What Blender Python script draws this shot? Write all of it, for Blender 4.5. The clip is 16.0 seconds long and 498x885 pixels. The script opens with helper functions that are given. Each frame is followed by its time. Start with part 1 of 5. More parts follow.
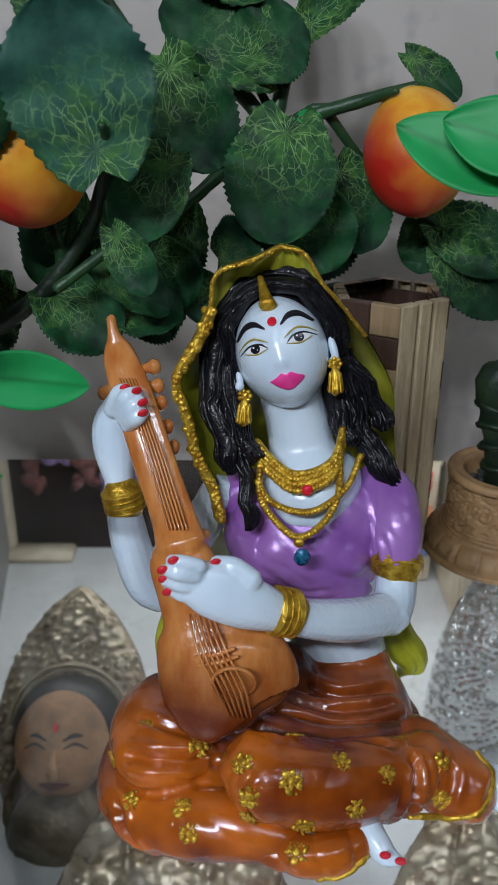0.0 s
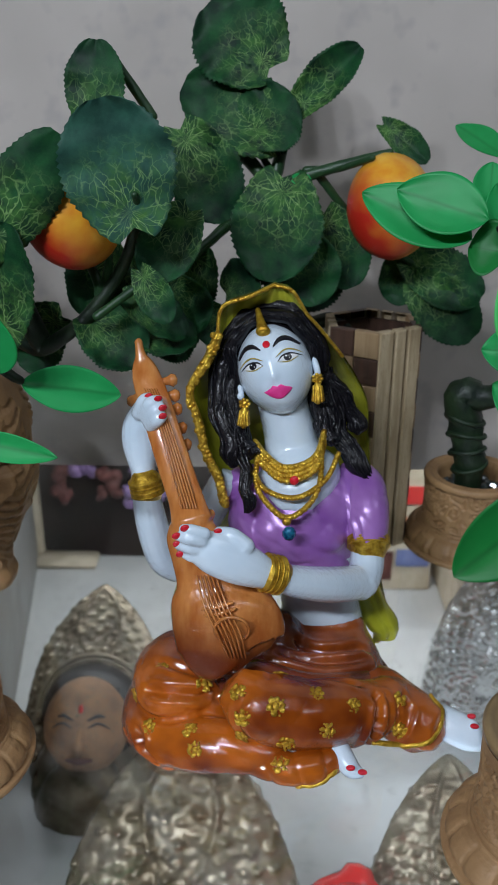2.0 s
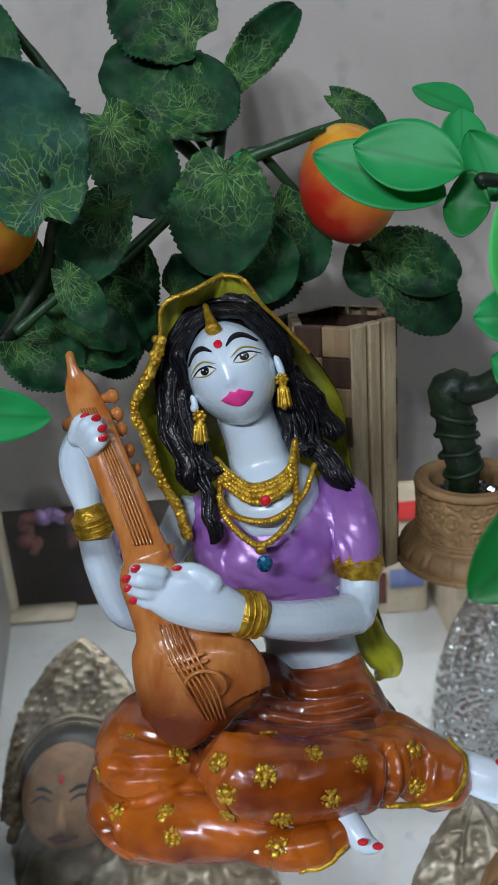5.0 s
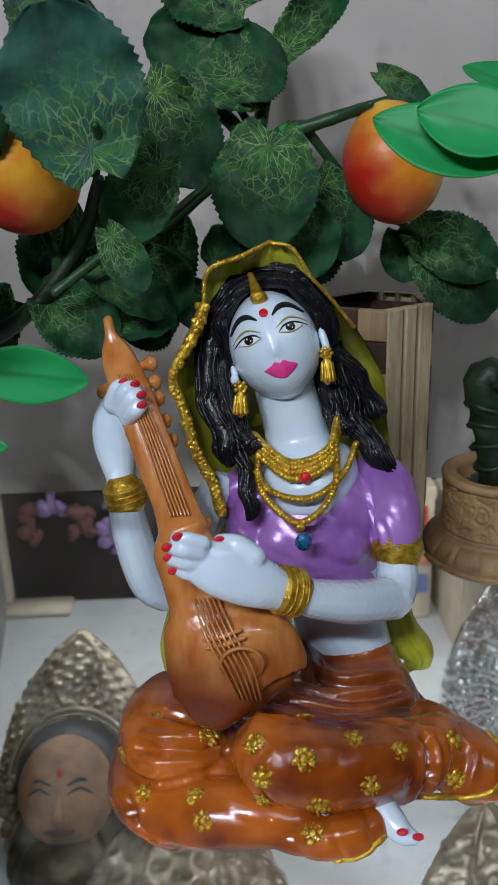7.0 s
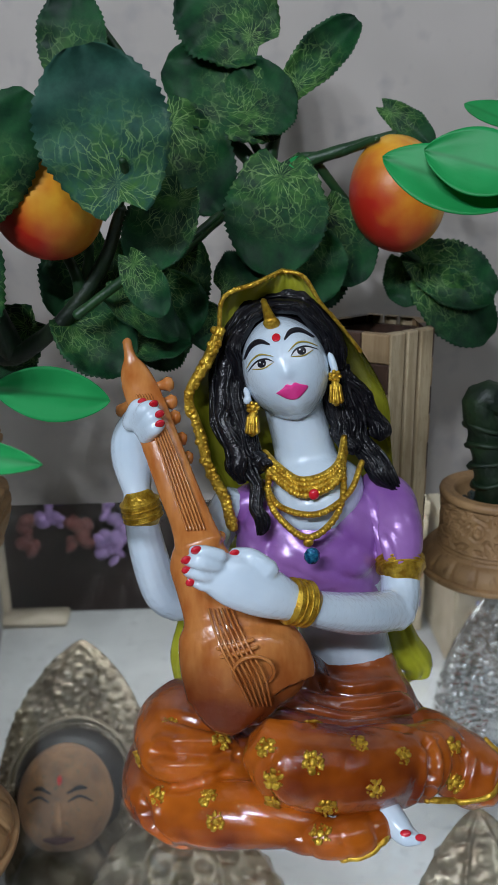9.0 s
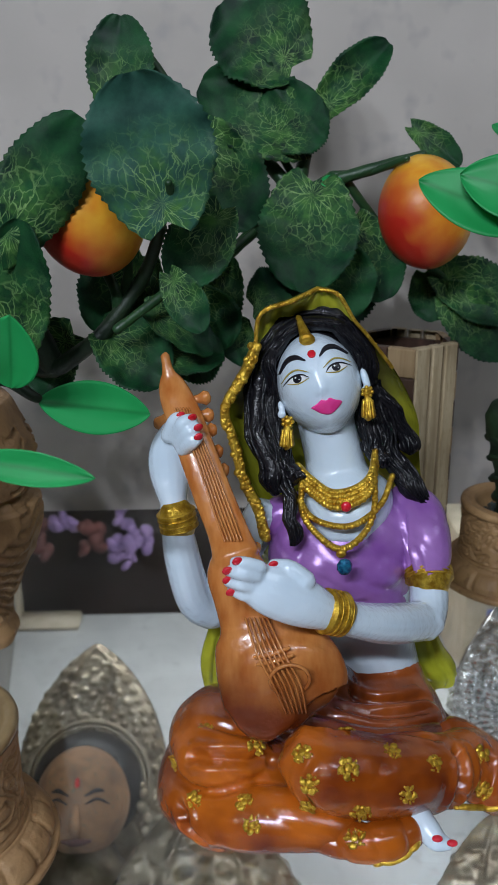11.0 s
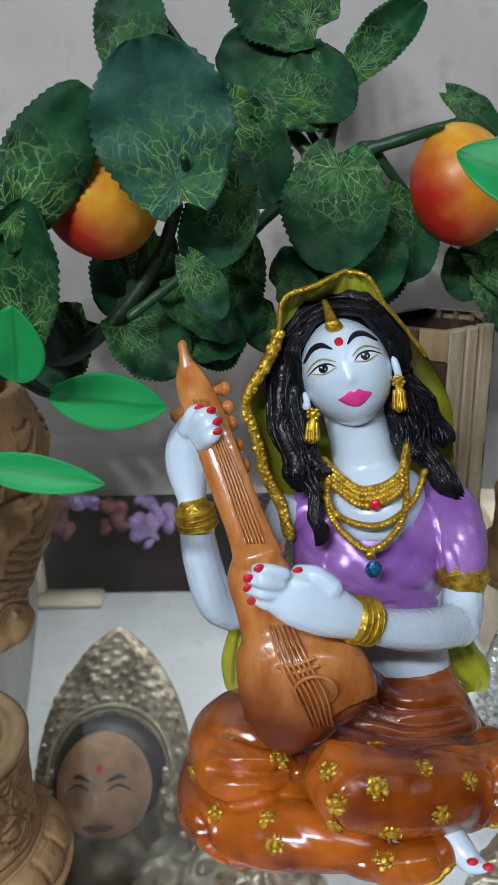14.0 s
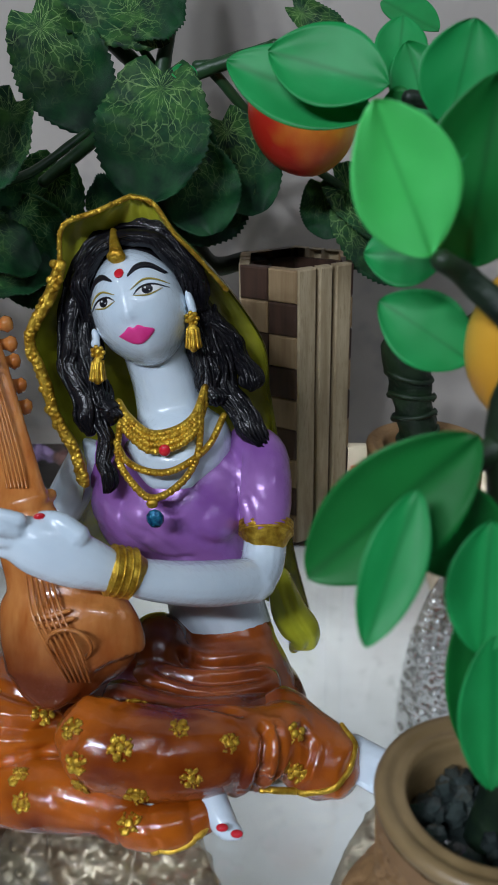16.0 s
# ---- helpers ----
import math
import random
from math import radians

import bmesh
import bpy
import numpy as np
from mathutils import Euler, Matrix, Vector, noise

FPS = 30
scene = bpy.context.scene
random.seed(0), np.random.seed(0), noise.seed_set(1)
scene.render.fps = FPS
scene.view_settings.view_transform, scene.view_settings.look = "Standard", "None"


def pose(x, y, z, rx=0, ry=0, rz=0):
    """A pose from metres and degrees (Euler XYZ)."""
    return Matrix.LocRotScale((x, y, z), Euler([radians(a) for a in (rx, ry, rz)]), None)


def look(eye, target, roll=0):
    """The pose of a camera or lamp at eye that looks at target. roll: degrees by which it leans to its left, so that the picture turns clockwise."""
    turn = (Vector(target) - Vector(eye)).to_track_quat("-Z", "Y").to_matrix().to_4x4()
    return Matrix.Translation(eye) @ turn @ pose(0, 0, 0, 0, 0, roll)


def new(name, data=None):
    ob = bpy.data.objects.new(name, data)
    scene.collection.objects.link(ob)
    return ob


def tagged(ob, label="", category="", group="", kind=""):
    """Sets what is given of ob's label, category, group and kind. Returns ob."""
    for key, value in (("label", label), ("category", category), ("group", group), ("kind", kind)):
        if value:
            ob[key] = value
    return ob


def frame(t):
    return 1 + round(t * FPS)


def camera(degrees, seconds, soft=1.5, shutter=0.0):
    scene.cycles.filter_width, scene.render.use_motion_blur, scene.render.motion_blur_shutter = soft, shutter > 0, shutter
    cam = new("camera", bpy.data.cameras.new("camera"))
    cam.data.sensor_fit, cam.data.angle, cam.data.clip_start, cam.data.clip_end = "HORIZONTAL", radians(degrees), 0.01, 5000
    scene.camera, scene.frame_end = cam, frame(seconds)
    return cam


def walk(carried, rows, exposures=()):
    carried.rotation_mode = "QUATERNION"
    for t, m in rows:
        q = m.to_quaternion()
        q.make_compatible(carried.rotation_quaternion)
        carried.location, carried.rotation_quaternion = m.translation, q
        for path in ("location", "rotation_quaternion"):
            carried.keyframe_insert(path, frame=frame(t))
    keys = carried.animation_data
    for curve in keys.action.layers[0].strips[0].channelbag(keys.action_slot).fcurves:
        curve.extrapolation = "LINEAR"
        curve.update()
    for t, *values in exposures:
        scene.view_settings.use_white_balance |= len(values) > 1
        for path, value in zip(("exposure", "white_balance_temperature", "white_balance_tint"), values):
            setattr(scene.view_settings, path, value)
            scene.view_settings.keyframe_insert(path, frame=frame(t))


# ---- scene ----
cam = camera(33.11, 16.0, soft=1.5)
# a small sensor focused on the figurine: an opening of two millimetres
cam.data.dof.use_dof, cam.data.dof.focus_distance, cam.data.dof.aperture_fstop = True, 0.285, 32.0
PATH = [
    (0, (-0.00111, 0.00406, 0.21020), (0.00045, 0.27692, 0.08550), 0.38),
    (0.5, (-0.00068, -0.01332, 0.21935), (0.00307, 0.25990, 0.09552), 0.28),
    (1, (0.00420, -0.03015, 0.22588), (0.00714, 0.24550, 0.10750), 0.28),
    (1.5, (0.00452, -0.04180, 0.22660), (0.00393, 0.23500, 0.11093), 0.35),
    (2, (0.00714, -0.05905, 0.22766), (0.00143, 0.21735, 0.11118), 0.31),
    (2.5, (0.00888, -0.05283, 0.20617), (0.00071, 0.22169, 0.08545), 0.11),
    (3, (0.01267, -0.06475, 0.20175), (0.00295, 0.20685, 0.07471), -0.07),
    (3.5, (0.01517, -0.07091, 0.19763), (0.00307, 0.20002, 0.06938), -0.79),
    (4, (0.03215, -0.04468, 0.20392), (0.02083, 0.23143, 0.08715), -2.81),
    (4.2, (0.02998, -0.02686, 0.20798), (0.02007, 0.25124, 0.09590), -3.64),
    (6.3, (-0.00435, -0.01274, 0.19270), (0.00770, 0.26856, 0.08914), -3.08),
    (6.5, (0.00194, -0.01271, 0.19252), (0.00666, 0.26893, 0.08928), -3.13),
    (7, (-0.00331, -0.01089, 0.18954), (0.00147, 0.27104, 0.08710), -1.85),
    (7.5, (-0.02150, -0.02504, 0.20095), (-0.01695, 0.25754, 0.10031), -1.17),
    (8, (-0.01677, -0.02839, 0.20066), (-0.01321, 0.25518, 0.10281), -0.78),
    (8.5, (-0.00504, -0.02522, 0.19477), (-0.00177, 0.25857, 0.09752), -1.30),
    (8.7, (-0.00747, -0.02226, 0.19525), (0.00092, 0.26099, 0.09678), -0.98),
    (10.8, (-0.01853, -0.02883, 0.20089), (-0.00974, 0.25495, 0.10400), -0.76),
    (11, (-0.02257, -0.02827, 0.20172), (-0.01458, 0.25546, 0.10460), -0.41),
    (11.5, (-0.01379, -0.02712, 0.20035), (-0.01299, 0.25692, 0.10380), -0.32),
    (12, (-0.01103, -0.02576, 0.20053), (-0.01150, 0.25847, 0.10453), -0.58),
    (12.5, (-0.00812, -0.02360, 0.19910), (-0.00800, 0.26010, 0.10153), -0.77),
    (13, (-0.01654, -0.02110, 0.19958), (-0.01709, 0.26174, 0.09959), -0.99),
    (13.5, (-0.01948, -0.01588, 0.20755), (-0.02065, 0.26544, 0.10336), -0.84),
    (14, (-0.02154, -0.00859, 0.20359), (-0.02232, 0.27151, 0.09616), -1.10),
    (14.5, (-0.00022, 0.00324, 0.20351), (-0.00189, 0.28233, 0.09350), -2.07),
    (15, (0.01009, 0.01998, 0.19960), (0.01073, 0.29787, 0.08657), -1.97),
    (15.5, (0.03075, 0.01684, 0.20848), (0.03069, 0.29339, 0.09222), -0.78),
    (16, (0.05563, 0.00743, 0.19044), (0.04328, 0.28181, 0.06976), -1.19),
]
walk(cam, [(t, look(eye, target, roll)) for t, eye, target, roll in PATH], [(0.0, 0.0), (13.2, 0.0), (14.0, 0.26), (14.6, 0.12), (15.4, -0.10), (16.0, -0.08)])

from mathutils.bvhtree import BVHTree

# ---- world and light ----
world = bpy.data.worlds.new("world")
scene.world = world
world.use_nodes = True
world.node_tree.nodes["Background"].inputs[0].default_value = (0.75, 0.82, 1.0, 1)
world.node_tree.nodes["Background"].inputs[1].default_value = 0.10


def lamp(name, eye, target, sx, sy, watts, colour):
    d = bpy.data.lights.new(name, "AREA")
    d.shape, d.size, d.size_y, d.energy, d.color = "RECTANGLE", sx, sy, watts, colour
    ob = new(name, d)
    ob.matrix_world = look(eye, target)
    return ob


for k in range(4):
    lamp("ceiling_spot", (-0.50 + 0.11 * k, -0.52, 0.70), (0.0, 0.28, 0.10), 0.05, 0.05, 2.25, (0.87, 0.95, 1.09))
lamp("tube_light", (0.75, -0.65, 1.46), (0.05, 0.35, 0.05), 1.1, 0.05, 4.6, (0.84, 0.94, 1.07))
# added fill lamp with no known source, brightens the lower shelf
lamp("lower_fill", (0.1, 0.64, -0.03), (0.1, 0.67, -0.30), 0.8, 0.02, 1.25, (0.93, 0.98, 1.02))


# ---- materials ----
def nodes_of(name):
    m = bpy.data.materials.new(name)
    m.use_nodes = True
    return m, m.node_tree.nodes, m.node_tree.links, m.node_tree.nodes["Principled BSDF"]


def mix(n, l, fac, a, b):
    k = n.new("ShaderNodeMix")
    k.data_type = "RGBA"
    for i, v in ((6, a), (7, b)):
        if isinstance(v, tuple):
            k.inputs[i].default_value = (*v, 1)
        else:
            l.new(v, k.inputs[i])
    if isinstance(fac, float):
        k.inputs[0].default_value = fac
    else:
        l.new(fac, k.inputs[0])
    return k.outputs[2]


def noise_tex(n, l, coord, scale, detail=3.0, rough=0.55, stretch=None):
    k = n.new("ShaderNodeTexNoise")
    k.inputs["Scale"].default_value, k.inputs["Detail"].default_value, k.inputs["Roughness"].default_value = scale, detail, rough
    if stretch:
        mp = n.new("ShaderNodeMapping")
        mp.inputs["Scale"].default_value = stretch
        l.new(coord, mp.inputs[0])
        coord = mp.outputs[0]
    l.new(coord, k.inputs["Vector"])
    return k.outputs[0]


def ramp(n, l, value, lo, hi):
    k = n.new("ShaderNodeMapRange")
    k.inputs[1].default_value, k.inputs[2].default_value = lo, hi
    l.new(value, k.inputs[0])
    return k.outputs[0]


def surface(name, c1, c2, scale=60.0, rough=0.5, metal=0.0, bump=0.0, bump_scale=400.0, coat=0.0, lo=0.35, hi=0.65, stretch=None, sss=0.0, fine=None, bump_stretch=None, ripple=0.0):
    m, n, l, p = nodes_of(name)
    co = n.new("ShaderNodeTexCoord").outputs["Object"]
    col = mix(n, l, ramp(n, l, noise_tex(n, l, co, scale, stretch=stretch), lo, hi), c1, c2)
    if fine:
        col = mix(n, l, ramp(n, l, noise_tex(n, l, co, scale * 7, 2.0, stretch=stretch), 0.55, 0.75), col, fine)
    l.new(col, p.inputs["Base Color"])
    p.inputs["Roughness"].default_value, p.inputs["Metallic"].default_value = rough, metal
    p.inputs["Coat Weight"].default_value, p.inputs["Coat Roughness"].default_value = coat, 0.06
    if sss:
        p.inputs["Subsurface Weight"].default_value, p.inputs["Subsurface Scale"].default_value = sss, 0.003
        p.inputs["Subsurface Radius"].default_value = (1.0, 0.9, 0.9)
    if bump:
        b = n.new("ShaderNodeBump")
        b.inputs["Strength"].default_value, b.inputs["Distance"].default_value = bump, 0.001
        l.new(noise_tex(n, l, co, bump_scale, 4.0, stretch=bump_stretch), b.inputs["Height"])
        l.new(b.outputs[0], p.inputs["Normal"])
    if ripple:
        r = n.new("ShaderNodeBump")
        r.inputs["Strength"].default_value, r.inputs["Distance"].default_value = ripple, 0.0013
        l.new(noise_tex(n, l, co, 420, 3.0), r.inputs["Height"])
        l.new(r.outputs[0], p.inputs["Coat Normal"])
    return m


SKIN = surface("white_glaze", (0.63, 0.76, 0.87), (0.72, 0.83, 0.92), 40, 0.22, coat=1.0, sss=0.12, bump=0.12, bump_scale=260, ripple=0.75)
BLOUSE = surface("purple_pearl_glaze", (0.23, 0.070, 0.36), (0.45, 0.22, 0.58), 38, 0.28, metal=0.12, coat=0.9, bump=0.3, bump_scale=130, lo=0.25, hi=0.75, ripple=0.7)
SKIRT = surface("amber_glaze", (0.145, 0.020, 0.002), (0.52, 0.125, 0.009), 34, 0.20, coat=1.0, bump=0.15, bump_scale=140, lo=0.36, hi=0.66, ripple=0.5)
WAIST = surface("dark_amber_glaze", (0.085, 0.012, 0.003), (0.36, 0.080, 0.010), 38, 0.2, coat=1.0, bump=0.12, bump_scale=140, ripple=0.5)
HAIR = surface("black_glaze", (0.004, 0.004, 0.006), (0.011, 0.010, 0.012), 200, 0.24, coat=0.0, bump=0.5, bump_scale=420)
HAIR.node_tree.nodes["Principled BSDF"].inputs["Specular IOR Level"].default_value = 0.32
MATTE_BLACK = surface("matte_black", (0.008, 0.009, 0.012), (0.02, 0.022, 0.028), 80, 0.55)
VEIL = surface("olive_glaze", (0.30, 0.31, 0.015), (0.60, 0.60, 0.05), 45, 0.22, coat=0.9, bump=0.15, bump_scale=150, ripple=0.4)
GOLD = surface("gold_paint", (0.42, 0.22, 0.014), (0.78, 0.52, 0.06), 380, 0.33, metal=0.7, bump=0.6, bump_scale=700)
RED = surface("red_enamel", (0.62, 0.008, 0.02), (0.72, 0.02, 0.04), 300, 0.25, coat=0.6)
PINK = surface("pink_enamel", (0.95, 0.04, 0.30), (0.98, 0.07, 0.36), 300, 0.3, coat=0.5)
BLACK = surface("black_enamel", (0.006, 0.006, 0.012), (0.012, 0.012, 0.02), 300, 0.3, coat=0.5)
OLIVE_LINE = surface("olive_line", (0.35, 0.28, 0.04), (0.45, 0.36, 0.06), 300, 0.4)
EYEWHITE = surface("eye_white", (0.80, 0.82, 0.84), (0.85, 0.86, 0.87), 300, 0.25)
BLUE = surface("blue_glitter", (0.0, 0.05, 0.16), (0.02, 0.25, 0.42), 900, 0.25, metal=0.4, coat=0.6, bump=0.6, bump_scale=900)
WALL = surface("wall_paint", (0.46, 0.42, 0.375), (0.56, 0.51, 0.46), 9, 0.7, bump=0.25, bump_scale=60, fine=(0.42, 0.385, 0.36))
WOOD_CARVED = surface("carved_wood", (0.27, 0.15, 0.065), (0.41, 0.245, 0.11), 40, 0.55, bump=0.5, bump_scale=300, stretch=(1, 1, 0.25), fine=(0.25, 0.14, 0.06))
WOOD_RIM = surface("turned_wood", (0.21, 0.14, 0.062), (0.32, 0.22, 0.105), 60, 0.38, bump=0.2, bump_scale=300, stretch=(1, 1, 4), coat=0.15)
WOOD_LIGHT = surface("light_wood", (0.36, 0.27, 0.155), (0.52, 0.42, 0.27), 70, 0.45, bump=0.25, bump_scale=300, stretch=(4, 4, 0.4), fine=(0.33, 0.24, 0.13))
WOOD_DARK = surface("dark_wood", (0.045, 0.025, 0.018), (0.085, 0.045, 0.03), 70, 0.4, bump=0.2, bump_scale=300, stretch=(4, 4, 0.4))
WOOD_MID = surface("mid_wood", (0.25, 0.16, 0.08), (0.36, 0.25, 0.135), 70, 0.45, bump=0.2, bump_scale=300, stretch=(4, 4, 0.4))
BARK = surface("green_wrapped_stem", (0.004, 0.013, 0.007), (0.014, 0.036, 0.012), 90, 0.5, bump=0.7, bump_scale=220)
STEM = surface("dark_green_plastic", (0.010, 0.040, 0.014), (0.022, 0.075, 0.022), 90, 0.45, bump=0.3, bump_scale=300)
PEBBLE = surface("dark_glossy_pebbles", (0.01, 0.014, 0.014), (0.06, 0.08, 0.075), 120, 0.2, coat=0.6)
CROWN = surface("embossed_gold_silver", (0.24, 0.18, 0.115), (0.46, 0.39, 0.28), 45, 0.24, metal=0.6, coat=0.3, bump=0.9, bump_scale=320)
# darker version of the embossed metal, for two robes
CROWN_DARK = surface("dark_embossed_brass", (0.10, 0.075, 0.045), (0.22, 0.175, 0.12), 60, 0.34, metal=0.8, bump=0.9, bump_scale=260)
SILVER = surface("embossed_silver", (0.78, 0.77, 0.75), (0.90, 0.89, 0.87), 60, 0.2, metal=0.85, coat=0.3, bump=0.8, bump_scale=110)
FACE_BROWN = surface("brown_glaze", (0.30, 0.14, 0.085), (0.38, 0.19, 0.12), 30, 0.3, coat=0.4)
FACE_DARK = surface("dark_brown_glaze", (0.20, 0.10, 0.05), (0.40, 0.20, 0.09), 60, 0.6, bump=0.3, fine=(0.14, 0.13, 0.08))
FACE_TAN = surface("tan_glaze", (0.55, 0.33, 0.18), (0.62, 0.39, 0.22), 30, 0.3, coat=0.4)
SHELF_WHITE = surface("white_laminate", (0.50, 0.50, 0.50), (0.62, 0.62, 0.615), 12, 0.35, fine=(0.46, 0.46, 0.46))
PANEL_GREY = surface("grey_laminate", (0.20, 0.195, 0.185), (0.29, 0.285, 0.275), 12, 0.5)
DARK_BOARD = surface("dark_board", (0.005, 0.0035, 0.004), (0.016, 0.009, 0.008), 14, 0.95)
DARK_BOARD.node_tree.nodes["Principled BSDF"].inputs["Specular IOR Level"].default_value = 0.05
ROOM = surface("room_paint", (0.13, 0.115, 0.10), (0.24, 0.22, 0.20), 3, 0.8)
LILAC = surface("lilac_cloth", (0.13, 0.08, 0.20), (0.30, 0.19, 0.40), 60, 0.7)
BRICKRED = surface("dull_red_cloth", (0.07, 0.015, 0.015), (0.12, 0.03, 0.025), 60, 0.7)
PAPER = surface("cream_paper", (0.48, 0.40, 0.29), (0.60, 0.52, 0.40), 50, 0.6)
ORANGE_CARD = surface("orange_card", (0.62, 0.20, 0.09), (0.72, 0.30, 0.14), 50, 0.5)
BLUE_CARD = surface("blue_card", (0.10, 0.14, 0.35), (0.20, 0.24, 0.45), 50, 0.5)
DOLL_RED = surface("red_glaze", (0.55, 0.012, 0.012), (0.68, 0.03, 0.025), 60, 0.2, coat=0.7)


def glass_material():
    m, n, l, p = nodes_of("clear_glass")
    p.inputs["Base Color"].default_value = (0.93, 0.97, 0.96, 1)
    p.inputs["Roughness"].default_value, p.inputs["IOR"].default_value = 0.0, 1.45
    p.inputs["Transmission Weight"].default_value = 1.0
    return m


def fabric_leaf_material(name, dark, light):
    """Dark green printed cloth, with pale veins that spread from the stalk."""
    m, n, l, p = nodes_of(name)
    tc = n.new("ShaderNodeTexCoord")
    uv, co = tc.outputs["UV"], tc.outputs["Object"]
    sx = n.new("ShaderNodeSeparateXYZ")
    l.new(uv, sx.inputs[0])

    def calc(op, a, b=0.0, c=None):
        k = n.new("ShaderNodeMath")
        k.operation = op
        for i, v in enumerate((a, b) if c is None else (a, b, c)):
            if isinstance(v, (int, float)):
                k.inputs[i].default_value = v
            else:
                l.new(v, k.inputs[i])
        return k.outputs[0]

    wob = noise_tex(n, l, co, 260, 3.0)
    up = calc("SUBTRACT", sx.outputs[1], 0.13)
    ang = calc("ARCTAN2", sx.outputs[0], up)
    ang = calc("ADD", ang, calc("MULTIPLY", calc("SUBTRACT", wob, 0.5), 0.35))
    rad = calc("SQRT", calc("ADD", calc("POWER", sx.outputs[0], 2.0), calc("POWER", up, 2.0)))
    ray = calc("ABSOLUTE", calc("SINE", calc("MULTIPLY", ang, 6.5)))
    main = calc("SUBTRACT", 1.0, ramp(n, l, calc("DIVIDE", ray, calc("DIVIDE", 0.045, calc("ADD", rad, 0.10))), 0.2, 1.0))
    vor = n.new("ShaderNodeTexVoronoi")
    vor.feature = "DISTANCE_TO_EDGE"
    vor.inputs["Scale"].default_value = 1.0
    polar = n.new("ShaderNodeCombineXYZ")
    l.new(calc("MULTIPLY", ang, calc("ADD", 2.6, calc("MULTIPLY", rad, 6.0))), polar.inputs[0])
    l.new(calc("MULTIPLY", rad, 9.0), polar.inputs[1])
    l.new(polar.outputs[0], vor.inputs["Vector"])
    side = calc("SUBTRACT", 1.0, ramp(n, l, vor.outputs[0], 0.0, 0.06))
    fade = calc("SUBTRACT", 1.0, ramp(n, l, rad, 0.10, 0.62))
    vein = calc("MULTIPLY", calc("MAXIMUM", main, calc("MULTIPLY", side, 0.85)), calc("MULTIPLY", fade, ramp(n, l, noise_tex(n, l, co, 120, 4.0), 0.34, 0.56)))
    tone = mix(n, l, ramp(n, l, noise_tex(n, l, co, 95, 5.0, 0.65), 0.36, 0.68), dark, light)
    tone = mix(n, l, calc("MULTIPLY", fade, ramp(n, l, noise_tex(n, l, co, 230, 4.0), 0.42, 0.66)), tone, (0.060, 0.175, 0.034))
    pale = n.new("ShaderNodeMath")
    pale.operation, pale.use_clamp = "MULTIPLY", True
    l.new(vein, pale.inputs[0])
    pale.inputs[1].default_value = 0.9
    l.new(mix(n, l, pale.outputs[0], tone, (0.32, 0.52, 0.18)), p.inputs["Base Color"])
    p.inputs["Roughness"].default_value = 0.5
    p.inputs["Specular IOR Level"].default_value = 0.30
    wave = n.new("ShaderNodeTexWave")
    wave.inputs["Scale"].default_value = 3000
    l.new(co, wave.inputs["Vector"])
    b = n.new("ShaderNodeBump")
    b.inputs["Strength"].default_value, b.inputs["Distance"].default_value = 0.4, 0.0006
    l.new(calc("ADD", calc("MULTIPLY", wave.outputs[1], 0.25), calc("ADD", vein, noise_tex(n, l, co, 150))), b.inputs["Height"])
    l.new(b.outputs[0], p.inputs["Normal"])
    return m


def plastic_leaf_material(name, dark, light):
    m, n, l, p = nodes_of(name)
    tc = n.new("ShaderNodeTexCoord")
    sx = n.new("ShaderNodeSeparateXYZ")
    l.new(tc.outputs["UV"], sx.inputs[0])
    k = n.new("ShaderNodeMath")
    k.operation = "ABSOLUTE"
    l.new(sx.outputs[0], k.inputs[0])
    rib = ramp(n, l, k.outputs[0], 0.0, 0.03)
    base = mix(n, l, ramp(n, l, noise_tex(n, l, tc.outputs["Object"], 45), 0.35, 0.65), dark, light)
    l.new(mix(n, l, rib, tuple(0.8 * q for q in dark), base), p.inputs["Base Color"])
    p.inputs["Roughness"].default_value = 0.5
    glow = n.new("ShaderNodeBsdfTranslucent")
    glow.inputs[0].default_value = (*light, 1)
    both = n.new("ShaderNodeMixShader")
    both.inputs[0].default_value = 0.3
    l.new(p.outputs[0], both.inputs[1])
    l.new(glow.outputs[0], both.inputs[2])
    l.new(both.outputs[0], n["Material Output"].inputs[0])
    b = n.new("ShaderNodeBump")
    b.inputs["Strength"].default_value, b.inputs["Distance"].default_value = 0.12, 0.001
    l.new(noise_tex(n, l, tc.outputs["Object"], 260), b.inputs["Height"])
    l.new(b.outputs[0], p.inputs["Normal"])
    return m


def fruit_material():
    """Yellow-orange skin that blushes red towards one cheek, which UV v tells."""
    m, n, l, p = nodes_of("blushed_fruit")
    tc = n.new("ShaderNodeTexCoord")
    sx = n.new("ShaderNodeSeparateXYZ")
    l.new(tc.outputs["UV"], sx.inputs[0])
    k = n.new("ShaderNodeMath")
    k.operation = "ADD"
    l.new(sx.outputs[1], k.inputs[0])
    l.new(ramp(n, l, noise_tex(n, l, tc.outputs["Object"], 55, 2.0), 0.2, 2.2), k.inputs[1])
    red = ramp(n, l, k.outputs[0], 0.58, 0.98)
    base = mix(n, l, ramp(n, l, noise_tex(n, l, tc.outputs["Object"], 80), 0.35, 0.65), (0.78, 0.28, 0.015), (0.90, 0.50, 0.04))
    l.new(mix(n, l, red, base, (0.52, 0.022, 0.010)), p.inputs["Base Color"])
    p.inputs["Roughness"].default_value, p.inputs["Coat Weight"].default_value = 0.42, 0.15
    b = n.new("ShaderNodeBump")
    b.inputs["Strength"].default_value, b.inputs["Distance"].default_value = 0.15, 0.001
    l.new(noise_tex(n, l, tc.outputs["Object"], 350), b.inputs["Height"])
    l.new(b.outputs[0], p.inputs["Normal"])
    return m


